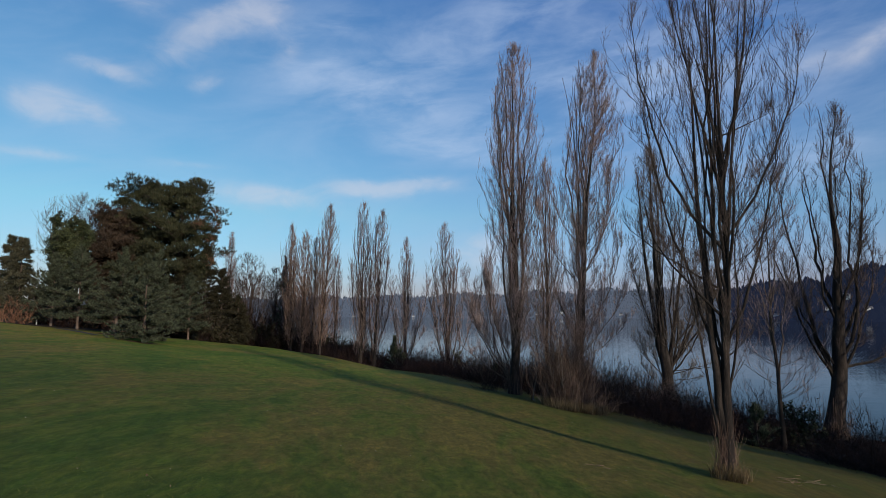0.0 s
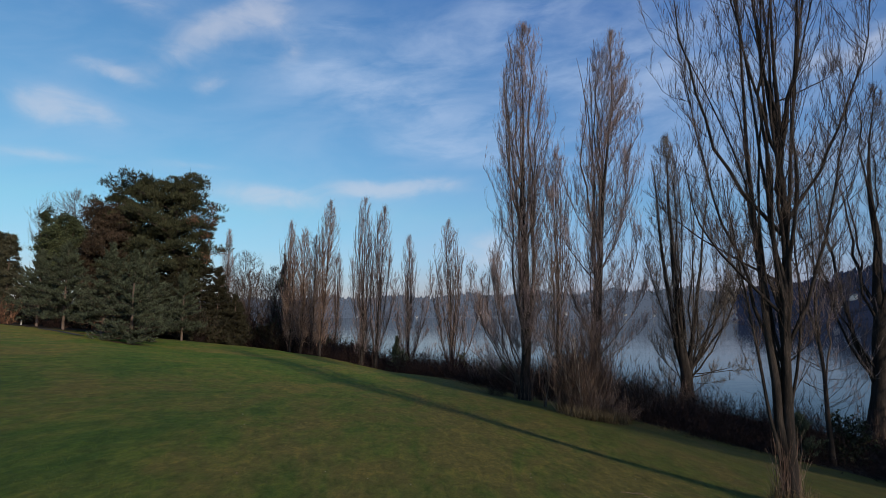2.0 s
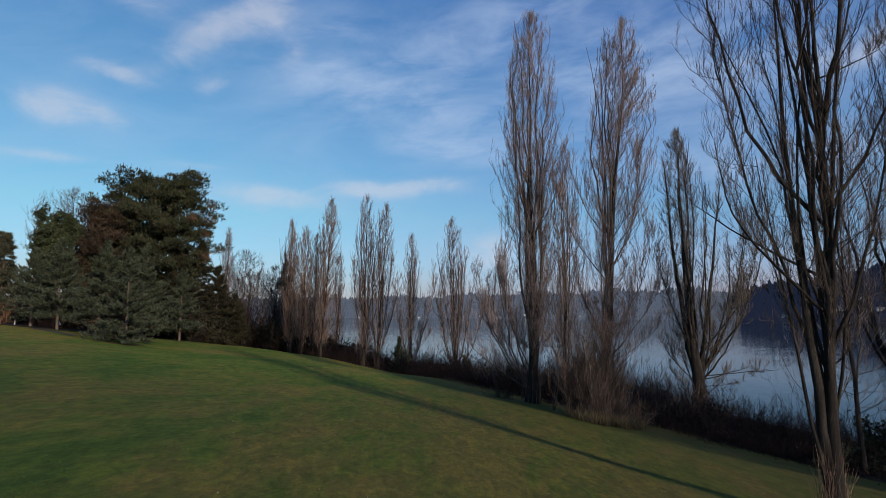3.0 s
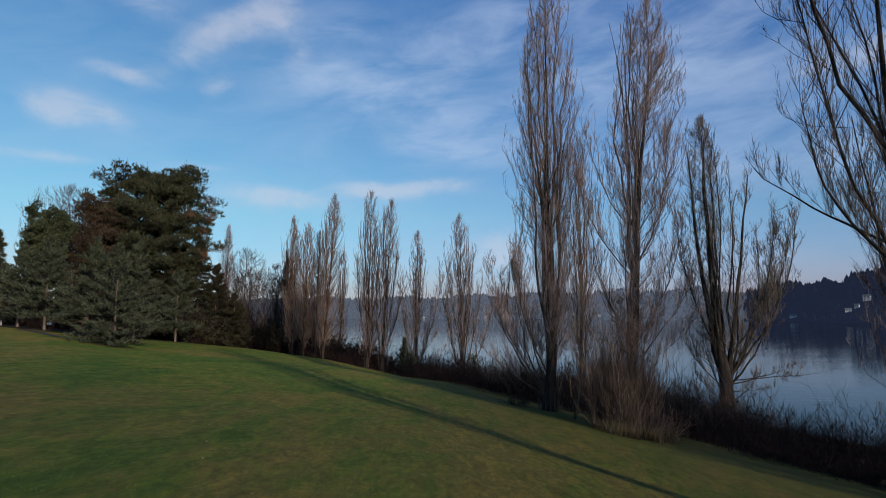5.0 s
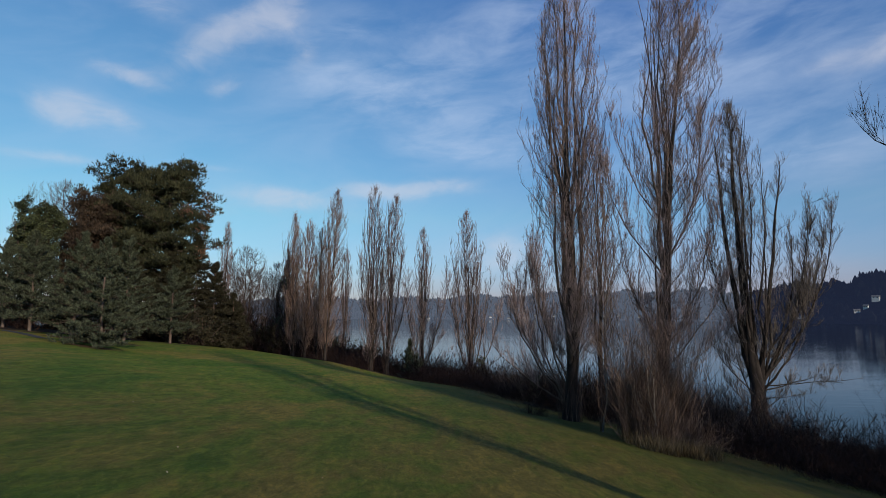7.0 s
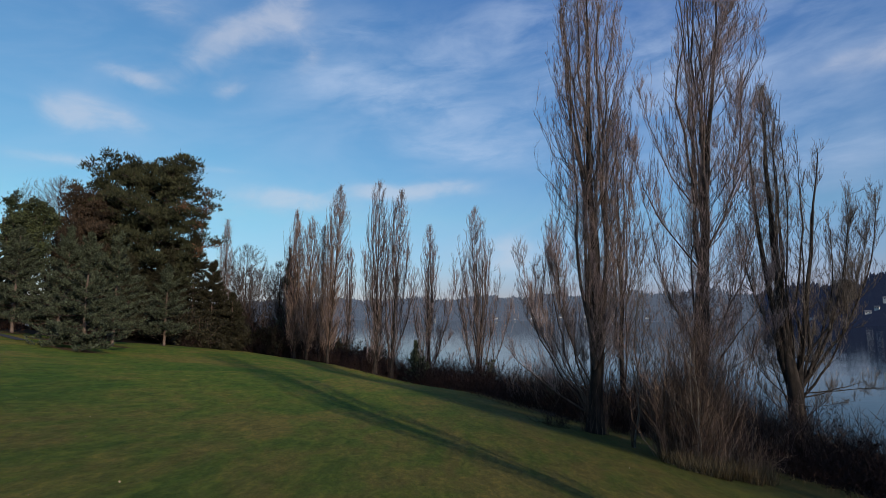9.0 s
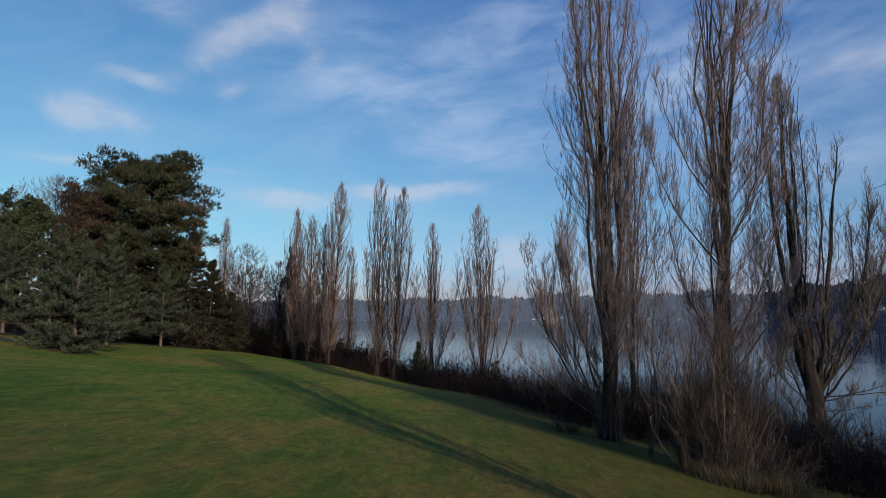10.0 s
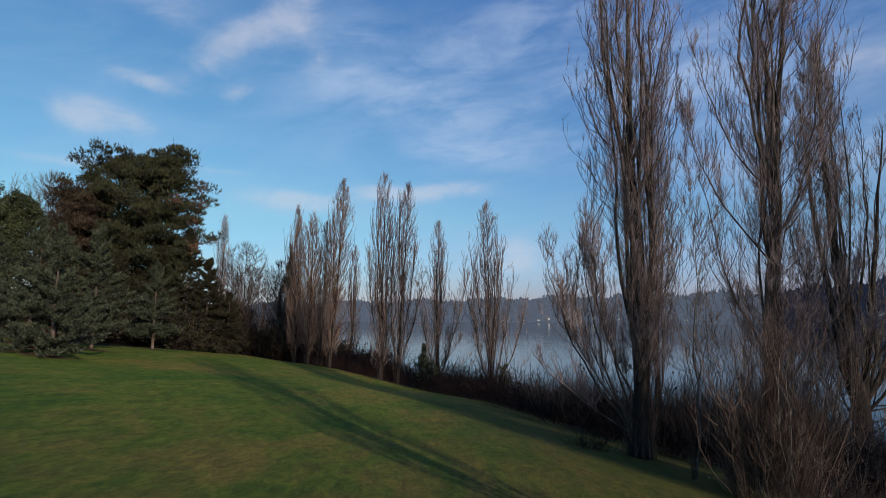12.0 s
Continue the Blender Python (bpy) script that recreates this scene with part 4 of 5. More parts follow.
def spruce(x, y, H, R, seed, label, clear=0.13, lean=(0.0, 0.0), mat=None, tips=5, droop=0.0, name="spruce_tree", trunk_r=0.16, group="blue-green spruces", size=0.34, dens=1.0):
    rng = np.random.default_rng(seed)
    root = thing(name, x, y, label, "tree", group)
    s = np.linspace(0, 1, 10)
    path = np.stack([lean[0] * H * s * (1 - 0.5 * s) + rng.normal(0, 0.01, 10), lean[1] * H * s + rng.normal(0, 0.01, 10), s * H * 0.97 - 0.15], 1)[None]
    v, f = tubes(path, (trunk_r * (1 - 0.93 * s))[None], 8)
    part("trunk", mesh_of("trunk", v, f, M_CONIFER_BARK, True), root)
    nb = int(125 * (H / 9) * dens)
    hs = clear + (0.97 - clear) * np.round(rng.uniform(0, 1, nb) ** 1.15 * 13 + rng.normal(0, 0.16, nb), 2) / 13
    hs = np.clip(hs, clear, 0.985)
    i = np.clip((hs * 9).astype(int), 0, 8)
    w = (hs * 9 - i)[:, None]
    p0 = path[0][i] * (1 - w) + path[0][i + 1] * w
    az = rng.uniform(0, 2 * np.pi, nb)
    L = R * np.interp(hs, [0, clear, 0.3, 0.6, 0.85, 1], [0.85, 1.0, 0.97, 0.6, 0.27, 0.08]) * rng.uniform(0.5, 1.2, nb)
    young = mat is None and R > 2
    up = np.interp(hs, [0, 0.3, 0.7, 1], [-0.2, 0.0, 0.4, 2.4] if young else [0.0, 0.25, 0.85, 2.4]) * (1 - droop) - droop * 1.4
    way = np.stack([np.cos(az), np.sin(az), up], 1)
    way /= np.linalg.norm(way, axis=1, keepdims=True)
    B = grow(p0, way, L, rng, 5, 0.13 if young else 0.26 - droop * 0.54, 0.12)
    chunks = [tubes(B, taper(0.012 + 0.012 * L / R, 5, 0.3), 3)]
    v, f = join(chunks)
    part("branchwork", mesh_of("branchwork", v, f, M_PINE_BARK), root, kind="stuff")
    P, T, S, I = [np.concatenate(c) for c in zip(along(B, rng, 32, 0.5, 1.03), along(B, rng, 5, 0.15, 0.5))]
    lat = np.stack([-T[:, 1], T[:, 0], np.zeros(len(T))], 1) * rng.choice([-1, 1], len(T))[:, None]
    off = rng.uniform(0, 1, len(T))[:, None] * (1.1 - S)[:, None] * (0.3 * L[I])[:, None]
    P = P + lat * off + rng.normal(0, 0.05, P.shape)
    D = T * 0.5 + lat * 0.3 + np.array([0, 0, 0.95 - 1.5 * droop])
    if young:
        # blue-green spruce: side shoots set with short needles, open gaps between the boughs
        P, T, S, I = [np.concatenate(c) for c in zip(along(B, rng, 11, 0.4, 1.0), along(B, rng, 3, 0.1, 0.4))]
        lat = np.stack([-T[:, 1], T[:, 0], np.zeros(len(T))], 1) * rng.choice([-1, 1], len(T))[:, None]
        W = T * 0.75 + lat * rng.uniform(0.1, 0.9, len(T))[:, None] + np.array([0, 0, 0.34])
        W /= np.linalg.norm(W, axis=1, keepdims=True)
        SH = grow(P, W, rng.uniform(0.3, 0.85, len(P)) * (0.35 + 0.22 * L[I]) * (1.15 - 0.45 * S), rng, 4, 0.25, 0.1)
        P, T, _, _ = along(SH, rng, 8, 0.05, 1.05)
        D = T * 0.8 + np.array([0, 0, 0.25])
        v, f = tufts(P, D, rng, size * 0.62, tips, 0.5, 0.06 * size)
    else:
        v, f = tufts(P, D, rng, size, tips, 0.42, 0.075 * size)
    part("needles", mesh_of("needles", v, f, mat or M_SPRUCE), root, kind="stuff")
    return root


SPR = "young blue-green spruce with a bare lower trunk, on the lawn's edge"
spruce(-29.7, 56.6, 8.9, 2.9, 51, SPR, clear=0.05, dens=1.05, size=0.36, tips=6)
spruce(-33.2, 65.7, 10.6, 3.4, 52, SPR, clear=0.16, dens=1.05, size=0.36, tips=6)
spruce(-34.2, 76.5, 9.0, 2.8, 53, SPR, clear=0.15, dens=1.05, size=0.36, tips=6)
spruce(-35.6, 61.5, 9.6, 3.4, 54, "young blue-green spruce on a leaning trunk", clear=0.16, lean=(0.16, 0.0), dens=1.05, size=0.36, tips=6)
spruce(-40.5, 63.0, 9.4, 3.4, 55, SPR, clear=0.15, dens=1.05, size=0.36, tips=6)
spruce(-45.5, 66.0, 8.6, 3.3, 56, SPR, clear=0.1, dens=1.05, size=0.36, tips=6)
spruce(-28.9, 103, 18.0, 2.0, 57, "dark slim fir among the far trees", clear=0.08, mat=M_SPRUCE, name="fir_tree", group="dark conifers", size=0.55, tips=3, dens=0.32)
spruce(5.3, 57.9, 2.2, 0.9, 257, "small green fir seedling among the brambles", clear=0.03, name="fir_tree", group="fir seedlings on the bank", size=0.2, trunk_r=0.05, tips=3)
spruce(17.2, 31.8, 2.4, 0.9, 258, "small green fir seedling among the brambles", clear=0.03, name="fir_tree", group="fir seedlings on the bank", size=0.2, trunk_r=0.05)
spruce(-7.4, 87.5, 5.2, 1.5, 259, "small dark fir at the foot of the far poplars", clear=0.03, name="fir_tree", group="dark conifers", size=0.4, trunk_r=0.08)
spruce(-57.0, 76.0, 11.5, 3.4, 58, "drooping grey-green cedar at the lawn's far corner", clear=0.02, mat=M_CEDAR, droop=0.5, name="cedar_tree", group="dark conifers", size=0.55, tips=4, dens=1.2)
spruce(-61.5, 80.0, 12.0, 3.6, 59, "drooping grey-green cedar at the lawn's far corner", clear=0.02, mat=M_CEDAR, droop=0.5, name="cedar_tree", group="dark conifers", size=0.55, tips=4, dens=1.2)


def pine(x, y, H, R, seed, label, mat=None, dead=0):
    rng = np.random.default_rng(seed)
    root = thing("pine_tree", x, y, label, "tree", "pines in the grove")
    s = np.linspace(0, 1, 12)
    path = np.stack([np.cumsum(rng.normal(0, 0.12, 12)), np.cumsum(rng.normal(0, 0.12, 12)), s * H * 0.9 - 0.3], 1)[None]
    v, f = tubes(path, (0.55 * (1 - 0.8 * s))[None], 10)
    part("trunk", mesh_of("trunk", v, f, M_PINE_BARK, True), root)
    nb = 62
    hs = 0.14 + 0.85 * (np.arange(nb) + 0.5) / nb
    p0 = place_on(path[0], hs)
    az = np.arange(nb) * 2.4 + rng.normal(0, 0.4, nb)
    L = R * np.interp(hs, [0.1, 0.3, 0.45, 0.6, 0.78, 0.92, 1], [0.5, 0.72, 0.95, 0.98, 0.92, 0.74, 0.42]) * rng.uniform(0.68, 1.03, nb)
    way = np.stack([np.cos(az), np.sin(az), np.interp(hs, [0, 0.5, 0.8, 1], [-0.1, 0.06, 0.25, 0.7])], 1)
    way /= np.linalg.norm(way, axis=1, keepdims=True)
    B = grow(p0, way, L, rng, 7, 0.12, 0.18)
    for k in range(nb):
        v, f = tubes(B[k:k + 1], taper(np.array([0.05 + 0.012 * L[k]]), 7, 0.25), 5)
        part("limb", mesh_of("limb", v, f, M_PINE_BARK, True), root)
    # pads of needles: flattened clumps round the outer half of every limb
    C, T, S, I = along(B, rng, 11, 0.28, 1.04)
    C = C + rng.normal(0, 1, C.shape) * np.array([0.6, 0.6, 0.35])
    q = 52
    d = rng.normal(0, 1, (len(C), q, 3))
    d[..., 2] = np.abs(d[..., 2]) * 1.1 - 0.35
    d /= np.linalg.norm(d, axis=2, keepdims=True)
    r = (rng.uniform(0.75, 1.45, len(C)) * (0.7 + 0.3 * S))[:, None, None] * rng.uniform(0.45, 1.05, (len(C), q, 1))
    P = (C[:, None, :] + d * r * np.array([1.0, 1.0, 0.75])).reshape(-1, 3)
    v, f = tufts(P, d.reshape(-1, 3) * 0.6 + np.array([0, 0, 0.7]), rng, 0.48, 3, 0.36, 0.052)
    part("needles", mesh_of("needles", v, f, mat or M_PINE), root, kind="stuff")
    if dead:
        tip = B[:, -1]
        pick = np.argsort(np.abs(tip[:, 2] / H - 0.7) * R - tip[:, 0])[:dead]
        P = (tip[pick, None, :] + rng.normal(0, 0.42, (dead, 70, 3))).reshape(-1, 3)
        v, f = tufts(P, rng.normal(0, 0.5, P.shape) + np.array([0, 0, 0.3]), rng, 0.4, 2, 0.5, 0.045)
        part("dead_needles", mesh_of("dead_needles", v, f, M_RUSSET), root, "russet dead needles at the branch tips", "stuff")
    P, T, S, I = along(B, rng, 9, 0.2, 1.0)
    lat = np.stack([-T[:, 1], T[:, 0], np.zeros(len(T))], 1) * rng.choice([-1, 1], len(T))[:, None]
    way2 = T * 0.7 + lat * rng.uniform(0.4, 1.0, len(T))[:, None] + np.array([0, 0, 0.15])
    B2 = grow(P, way2, rng.uniform(0.8, 2.0, len(P)), rng, 4, 0.15, 0.15)
    v, f = tubes(B2, taper(np.full(len(B2), 0.03), 4, 0.4), 3)
    part("branchwork", mesh_of("branchwork", v, f, M_PINE_BARK), root, kind="stuff")
    return root


PINE = "large dark green pine with a broad flat-topped crown"
pine(-49.0, 92.0, 25.8, 7.2, 61, PINE)
pine(-41.8, 89.0, 25.2, 7.1, 162, PINE, dead=6)
pine(-53.0, 90.0, 19.6, 5.2, 163, "dark pine with browning needles beside the larger pines", M_BROWNING)
# these conifers take the leaf colour with the shade already in it
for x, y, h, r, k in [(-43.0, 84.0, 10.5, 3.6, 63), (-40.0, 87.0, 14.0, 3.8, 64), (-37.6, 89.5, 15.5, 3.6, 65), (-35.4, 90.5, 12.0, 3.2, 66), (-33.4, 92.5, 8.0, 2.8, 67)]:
    spruce(x, y, h, r, k, "dark drooping conifer at the foot of the pines", clear=0.02, mat=M_SHADED, droop=0.3, name="cedar_tree", group="dark conifers", size=0.5, tips=3, dens=1.2)


def leafy(x, y, H, R, seed, label, mat, leaf=0.17, count=9000, name="evergreen_tree", low=0.2, category="tree", group=""):
    rng = np.random.default_rng(seed)
    root = thing(name, x, y, label, category, group)
    n0 = 9 if low > 0.15 else 20
    az = np.arange(n0) * 2.4
    lean = rng.uniform(6, 45 if low > 0.15 else 85, n0)
    W = np.stack([np.sin(np.radians(lean)) * np.cos(az), np.sin(np.radians(lean)) * np.sin(az), np.cos(np.radians(lean))], 1)
    B = grow(np.zeros((n0, 3)) + np.array([0, 0, H * low * 0.6]), W * np.array([R * 1.25, R * 1.25, H * 0.85]), np.full(n0, 1.0), rng, 7, 0.0, 0.5)
    v, f = join([tubes(B, taper(np.full(n0, 0.05 + 0.008 * H), 7, 0.2), 5), tubes(np.array([[(0, 0, -0.2), (0, 0, H * low * 0.62)]]), np.full((1, 2), 0.06 + (0.014 if low > 0.15 else 0.002) * H), 7)])
    part("trunk", mesh_of("trunk", v, f, M_PINE_BARK, True), root)
    P, T, S, I = along(B, rng, 16 if low > 0.15 else 9, 0.2, 1.0)
    D = rng.normal(0, 1, P.shape)
    D /= np.linalg.norm(D, axis=1, keepdims=True)
    B2 = grow(P, D * 0.8 + np.array([0, 0, 0.2]), rng.uniform(0.15, 0.5, len(P)) * R, rng, 4, 0.1, 0.2)
    v, f = tubes(B2, taper(np.full(len(B2), 0.02), 4, 0.4), 3)
    part("branchwork", mesh_of("branchwork", v, f, M_PINE_BARK), root, kind="stuff")
    P, T, S, I = along(B2, rng, max(1, count // len(B2)), 0.1, 1.1)
    P = P + rng.normal(0, 0.11 * R / 2, P.shape)
    P[:, 2] = np.maximum(P[:, 2], 0.05)
    v, f = tufts(P, rng.normal(0, 0.6, P.shape) + np.array([0, 0, 0.3]), rng, leaf, 2, 0.6, leaf * 0.3, True)
    part("leaves", mesh_of("leaves", v, f, mat), root, kind="stuff")
    return root


leafy(-53.3, 79.0, 15.6, 4.4, 71, "ivy-clad evergreen tree with olive green leaves", M_OAK, 0.25, 27000)
leafy(-34.5, 96.5, 4.5, 2.6, 72, "evergreen bush under the trees, darkened for shade", M_SHADED, 0.16, 5000, "evergreen_bush", 0.03, "bush")
leafy(-30.0, 98.5, 4.5, 2.8, 73, "evergreen bush under the trees, darkened for shade", M_SHADED, 0.25, 4000, "evergreen_bush", 0.03, "bush")
leafy(2.2, 95.5, 4.6, 1.5, 74, "ivy clump round the foot of a bare poplar", M_OAK, 0.2, 2600, "evergreen_bush", 0.03, "bush")
leafy(20.2, 33.4, 2.6, 1.3, 75, "small dark evergreen bush among the brambles", M_PINE, 0.16, 2200, "evergreen_bush", 0.03, "bush")
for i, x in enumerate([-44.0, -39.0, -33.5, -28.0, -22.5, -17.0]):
    leafy(x, 111.5 + 2 * math.sin(x), 8.5 if x < -25 else 4.5, 3.6, 270 + i, "evergreen thicket behind the far trees, darkened for shade", M_SHADED, 0.3, 3000, "evergreen_bush", 0.03, "bush", "thicket behind the far trees")
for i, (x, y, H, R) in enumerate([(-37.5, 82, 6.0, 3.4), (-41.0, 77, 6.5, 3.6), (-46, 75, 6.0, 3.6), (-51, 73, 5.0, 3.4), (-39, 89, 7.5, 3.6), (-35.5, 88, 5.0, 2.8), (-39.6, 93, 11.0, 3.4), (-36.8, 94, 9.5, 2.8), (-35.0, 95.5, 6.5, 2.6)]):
    leafy(x, y, H, R, 170 + i, "evergreen undergrowth behind the spruces, darkened for shade", M_SHADED, 0.32, 2500, "evergreen_bush", 0.03, "bush", "undergrowth behind the spruces")


# ---------------------------------------------------------------- bushes
def shrub_mesh(seed, R, H, shoots, mat, name, sub=7, thick=1.0, leaves=0, leaf_mat=None, k=4, tilt=(5, 48)):
    rng = np.random.default_rng(seed)
    a = rng.uniform(0, 2 * np.pi, shoots)
    r = R * 0.75 * np.sqrt(rng.uniform(0, 1, shoots))
    p0 = np.stack([np.cos(a) * r, np.sin(a) * r, np.full(shoots, -0.15)], 1)
    w = ways(shoots, rng, *tilt)
    B = grow(p0, w, rng.uniform(0.3, 1.1, shoots) * H, rng, k, 0.0, 0.35)
    ch = [tubes(B, taper(np.full(shoots, 0.014 * thick), k, 0.4), 3)]
    P, T, S, I = along(B, rng, sub, 0.15, 1.0)
    w = T * 0.6 + ways(len(P), rng, 10, 100)
    w /= np.linalg.norm(w, axis=1, keepdims=True)
    v3, f3 = spikes(P, w, rng.uniform(0.25, 0.9, len(P)) * (0.3 + 0.25 * H), 0.01 * thick)
    ch.append((v3, f3))
    if leaves:
        P, T, S, I = along(B, rng, max(1, leaves // shoots), 0.05, 0.85)
        P = P + rng.normal(0, 0.16, P.shape)
        P[:, 2] = np.maximum(P[:, 2], 0.02)
        ch.append(tufts(P, rng.normal(0, 0.6, P.shape), rng, 0.13, 1, 0.5, 0.035, True))
    v, f = join(ch)
    me = mesh_of(name, v, f, mat)
    return me


def scatter(meshes, name, label, group, count, area, test, seed, size, apart=0.0):
    rng = np.random.default_rng(seed)
    spots = []
    for k in range(count * 60):
        x, y = rng.uniform(area[0], area[1]), rng.uniform(area[2], area[3])
        if len(spots) >= count:
            break
        if not test(x, y) or any((x - a) ** 2 + (y - b) ** 2 < apart ** 2 for a, b in spots):
            continue
        spots.append((x, y))
        ob = new(name, meshes[len(spots) % len(meshes)])
        s = rng.uniform(*size)
        ob.matrix_world = pose(x, y, height(x, y), 0, 0, rng.uniform(0, 360)) @ Matrix.Diagonal((s * 1.15, s * 1.15, s * rng.uniform(0.75, 1.15), 1))
        tagged(ob, label, "bush", group, "stuff")


brambles = [shrub_mesh(80 + i, 2.1, 2.2, 72, M_TWIG_DARK, "bramble_bush", 7, 0.85, 400, None, 3, (10, 74)) for i in range(4)]
scatter(brambles, "bramble_bush", "dark leafless bramble thicket on the lake bank", "bramble thicket on the bank", 84, (-8, 40, 10, 108),
        lambda x, y: height(x, y) > 0.05 and 0.7 < past_edge(x, y) < 13, 7, (0.75, 1.2), 1.7)
scatter(brambles, "bramble_bush", "dark leafless bramble thicket on the lake bank", "bramble thicket on the bank", 34, (13, 33, 22, 54),
        lambda x, y: height(x, y) > 0.0 and 1.1 < past_edge(x, y) < 9, 37, (0.85, 1.25), 1.5)
scatter(brambles, "bramble_bush", "tall reddish brown bramble thicket beyond the lawn", "bramble thicket on the bank", 38, (-6, 12, 50, 92),
        lambda x, y: height(x, y) > 0.0 and 1.3 < past_edge(x, y) < 5.5, 47, (1.0, 1.6), 1.8)
scatter(brambles, "bramble_bush", "tall reddish brown bramble thicket at the far poplars' feet", "bramble thicket on the bank", 30, (-24, 4, 80, 101),
        lambda x, y: height(x, y) > 0.0 and 1.2 < past_edge(x, y) < 8, 57, (1.2, 1.75), 1.8)
low_brambles = [shrub_mesh(280 + i, 1.5, 1.1, 60, M_TWIG_DARK, "bramble_bush", 7, 0.9, 160, None, 3, (5, 65)) for i in range(3)]
scatter(low_brambles, "bramble_bush", "low dark bramble growth at the edge of the grass", "bramble thicket on the bank", 84, (-3, 26, 12, 66),
        lambda x, y: height(x, y) > 0.05 and (0.9 if y < 50 else 0.35) < past_edge(x, y) < 2.4, 27, (0.6, 1.0), 0.9)
brush = [shrub_mesh(180 + i, 2.2, 4.2, 42, M_TWIG_DARK, "bare_brush", 6, 3.0, 160) for i in range(3)]
scatter(brush, "bare_brush", "tangled dark leafless brush under the far trees", "brush under the far trees", 50, (-44, 4, 84, 114),
        lambda x, y: past_edge(x, y) > 1.5 and height(x, y) > 0.1, 8, (0.5, 1.0), 1.6)
bank_brush = [shrub_mesh(185 + i, 2.0, 3.8, 64, M_TWIG_BROWN, "bare_brush", 10, 1.3, 0, None, 5, (3, 40)) for i in range(3)]
scatter(bank_brush, "bare_brush", "tall grey-brown leafless shrubs along the lake bank", "shrubs on the bank", 44, (3, 27, 44, 68),
        lambda x, y: height(x, y) > 0.0 and 1.6 < past_edge(x, y) < 9, 38, (0.55, 1.05), 1.6)
for x, y, k in [(9.0, 51.0, 0.95), (10.6, 52.5, 1.05), (7.6, 53.5, 0.8), (12.8, 51.5, 0.85)]:
    ob = new("bare_brush", bank_brush[int(x) % 3])
    ob.matrix_world = pose(x, y, height(x, y), 0, 0, x * 91) @ Matrix.Diagonal((k, k, k, 1))
    tagged(ob, "tall grey-brown leafless shrubs along the lake bank", "bush", "shrubs on the bank", "stuff")
saplings = [shrub_mesh(200 + i, 1.2, 4.6, 20, M_TWIG_DARK, "bare_saplings", 12, 1.0, 0, None, 5, (2, 24)) for i in range(3)]
scatter(saplings, "bare_saplings", "thin leafless saplings standing up out of the brambles", "saplings on the bank", 16, (-4, 40, 16, 104),
        lambda x, y: height(x, y) > 0.05 and 3.0 < past_edge(x, y) < 16, 17, (0.55, 1.1), 2.5)
scatter(brush, "bare_brush", "tall tangled leafless brush under the far trees", "brush under the far trees", 20, (-42, -24, 96, 110),
        lambda x, y: past_edge(x, y) > 1.5, 18, (1.1, 1.7), 2.4)
russet = [shrub_mesh(190 + i, 2.2, 3.0, 38, M_RUSSET, "russet_brush", 6, 2.9, 220) for i in range(2)]
scatter(russet, "russet_brush", "russet leafless hedge along the lawn's far side", "russet hedge", 44, (-80, -33, 58, 90),
        lambda x, y: past_edge(x, y) > 2.0, 9, (0.6, 1.1), 1.8)

suckers = shrub_mesh(95, 2.5, 5.4, 600, M_TWIG_TAN, "sucker_thicket", 16, 0.95, 2200, None, 5, (1, 27))
shrub_spots = [(3.6, 47.0), (7.6, 48.0), (12.4, 44.2), (9.4, 46.5)]
for x, y in shrub_spots:
    ob = new("bramble_bush", brambles[int(x) % 4])
    ob.matrix_world = pose(x, y, height(x, y), 0, 0, x * 77) @ Matrix.Diagonal((0.55, 0.55, 0.6, 1))
    tagged(ob, "dark leafless bramble thicket at the poplars' feet", "bush", "bramble thicket on the bank", "stuff")
arching = shrub_mesh(96, 2.0, 2.7, 150, M_TWIG_TAN, "arching_brush", 9, 0.9, 0, None, 5, (15, 75))
for x, y, k in [(10.9, 41.0, 0.66), (9.2, 39.4, 0.5), (10.0, 40.2, 0.6)]:
    ob = new("arching_brush", arching)
    ob.matrix_world = pose(x, y, height(x, y), 0, 0, x * 131) @ Matrix.Diagonal((k, k, k, 1))
    tagged(ob, "reddish brown leafless arching shoots beside the poplars", "bush", "arching shoots by the poplars", "stuff")
pale_shoots = new("pale_shoots")
pale_shoots.matrix_world = pose(8.8, 40.0, height(8.8, 40.0))
tagged(pale_shoots, "pale slender leafless shoots rising out of the brown thicket", "bush")
shoot_rng = np.random.default_rng(97)
for i in range(16):
    a, r = shoot_rng.uniform(0, 2 * np.pi), 1.3 * math.sqrt(shoot_rng.random())
    q = grow(np.array([[math.cos(a) * r, math.sin(a) * r, -0.1]]), ways(1, shoot_rng, 4, 24, np.array([a])), np.array([shoot_rng.uniform(2.2, 5.2)]), shoot_rng, 7, 0.06, 0.16)
    side = along(q, shoot_rng, 7, 0.35, 1.0)
    w = side[1] * 0.8 + ways(7, shoot_rng, 15, 60) * 0.6
    v, f = join([tubes(q, taper(np.array([shoot_rng.uniform(0.012, 0.02)]), 7, 0.35), 4), tubes(grow(side[0], w, shoot_rng.uniform(0.3, 0.9, 7), shoot_rng, 3, 0.2, 0.2), taper(np.full(7, 0.006), 3, 0.4), 3)])
    part("shoot", mesh_of("shoot", v, f, M_SHOOT, True), pale_shoots)
ob = new("sucker_thicket", suckers)
ob.matrix_world = pose(8.6, 40.3, height(8.6, 40.3)) @ Matrix.Diagonal((0.8, 0.8, 1.08, 1))
tagged(ob, "dense thicket of brown leafless shoots round the poplar's foot", "bush", "", "stuff")


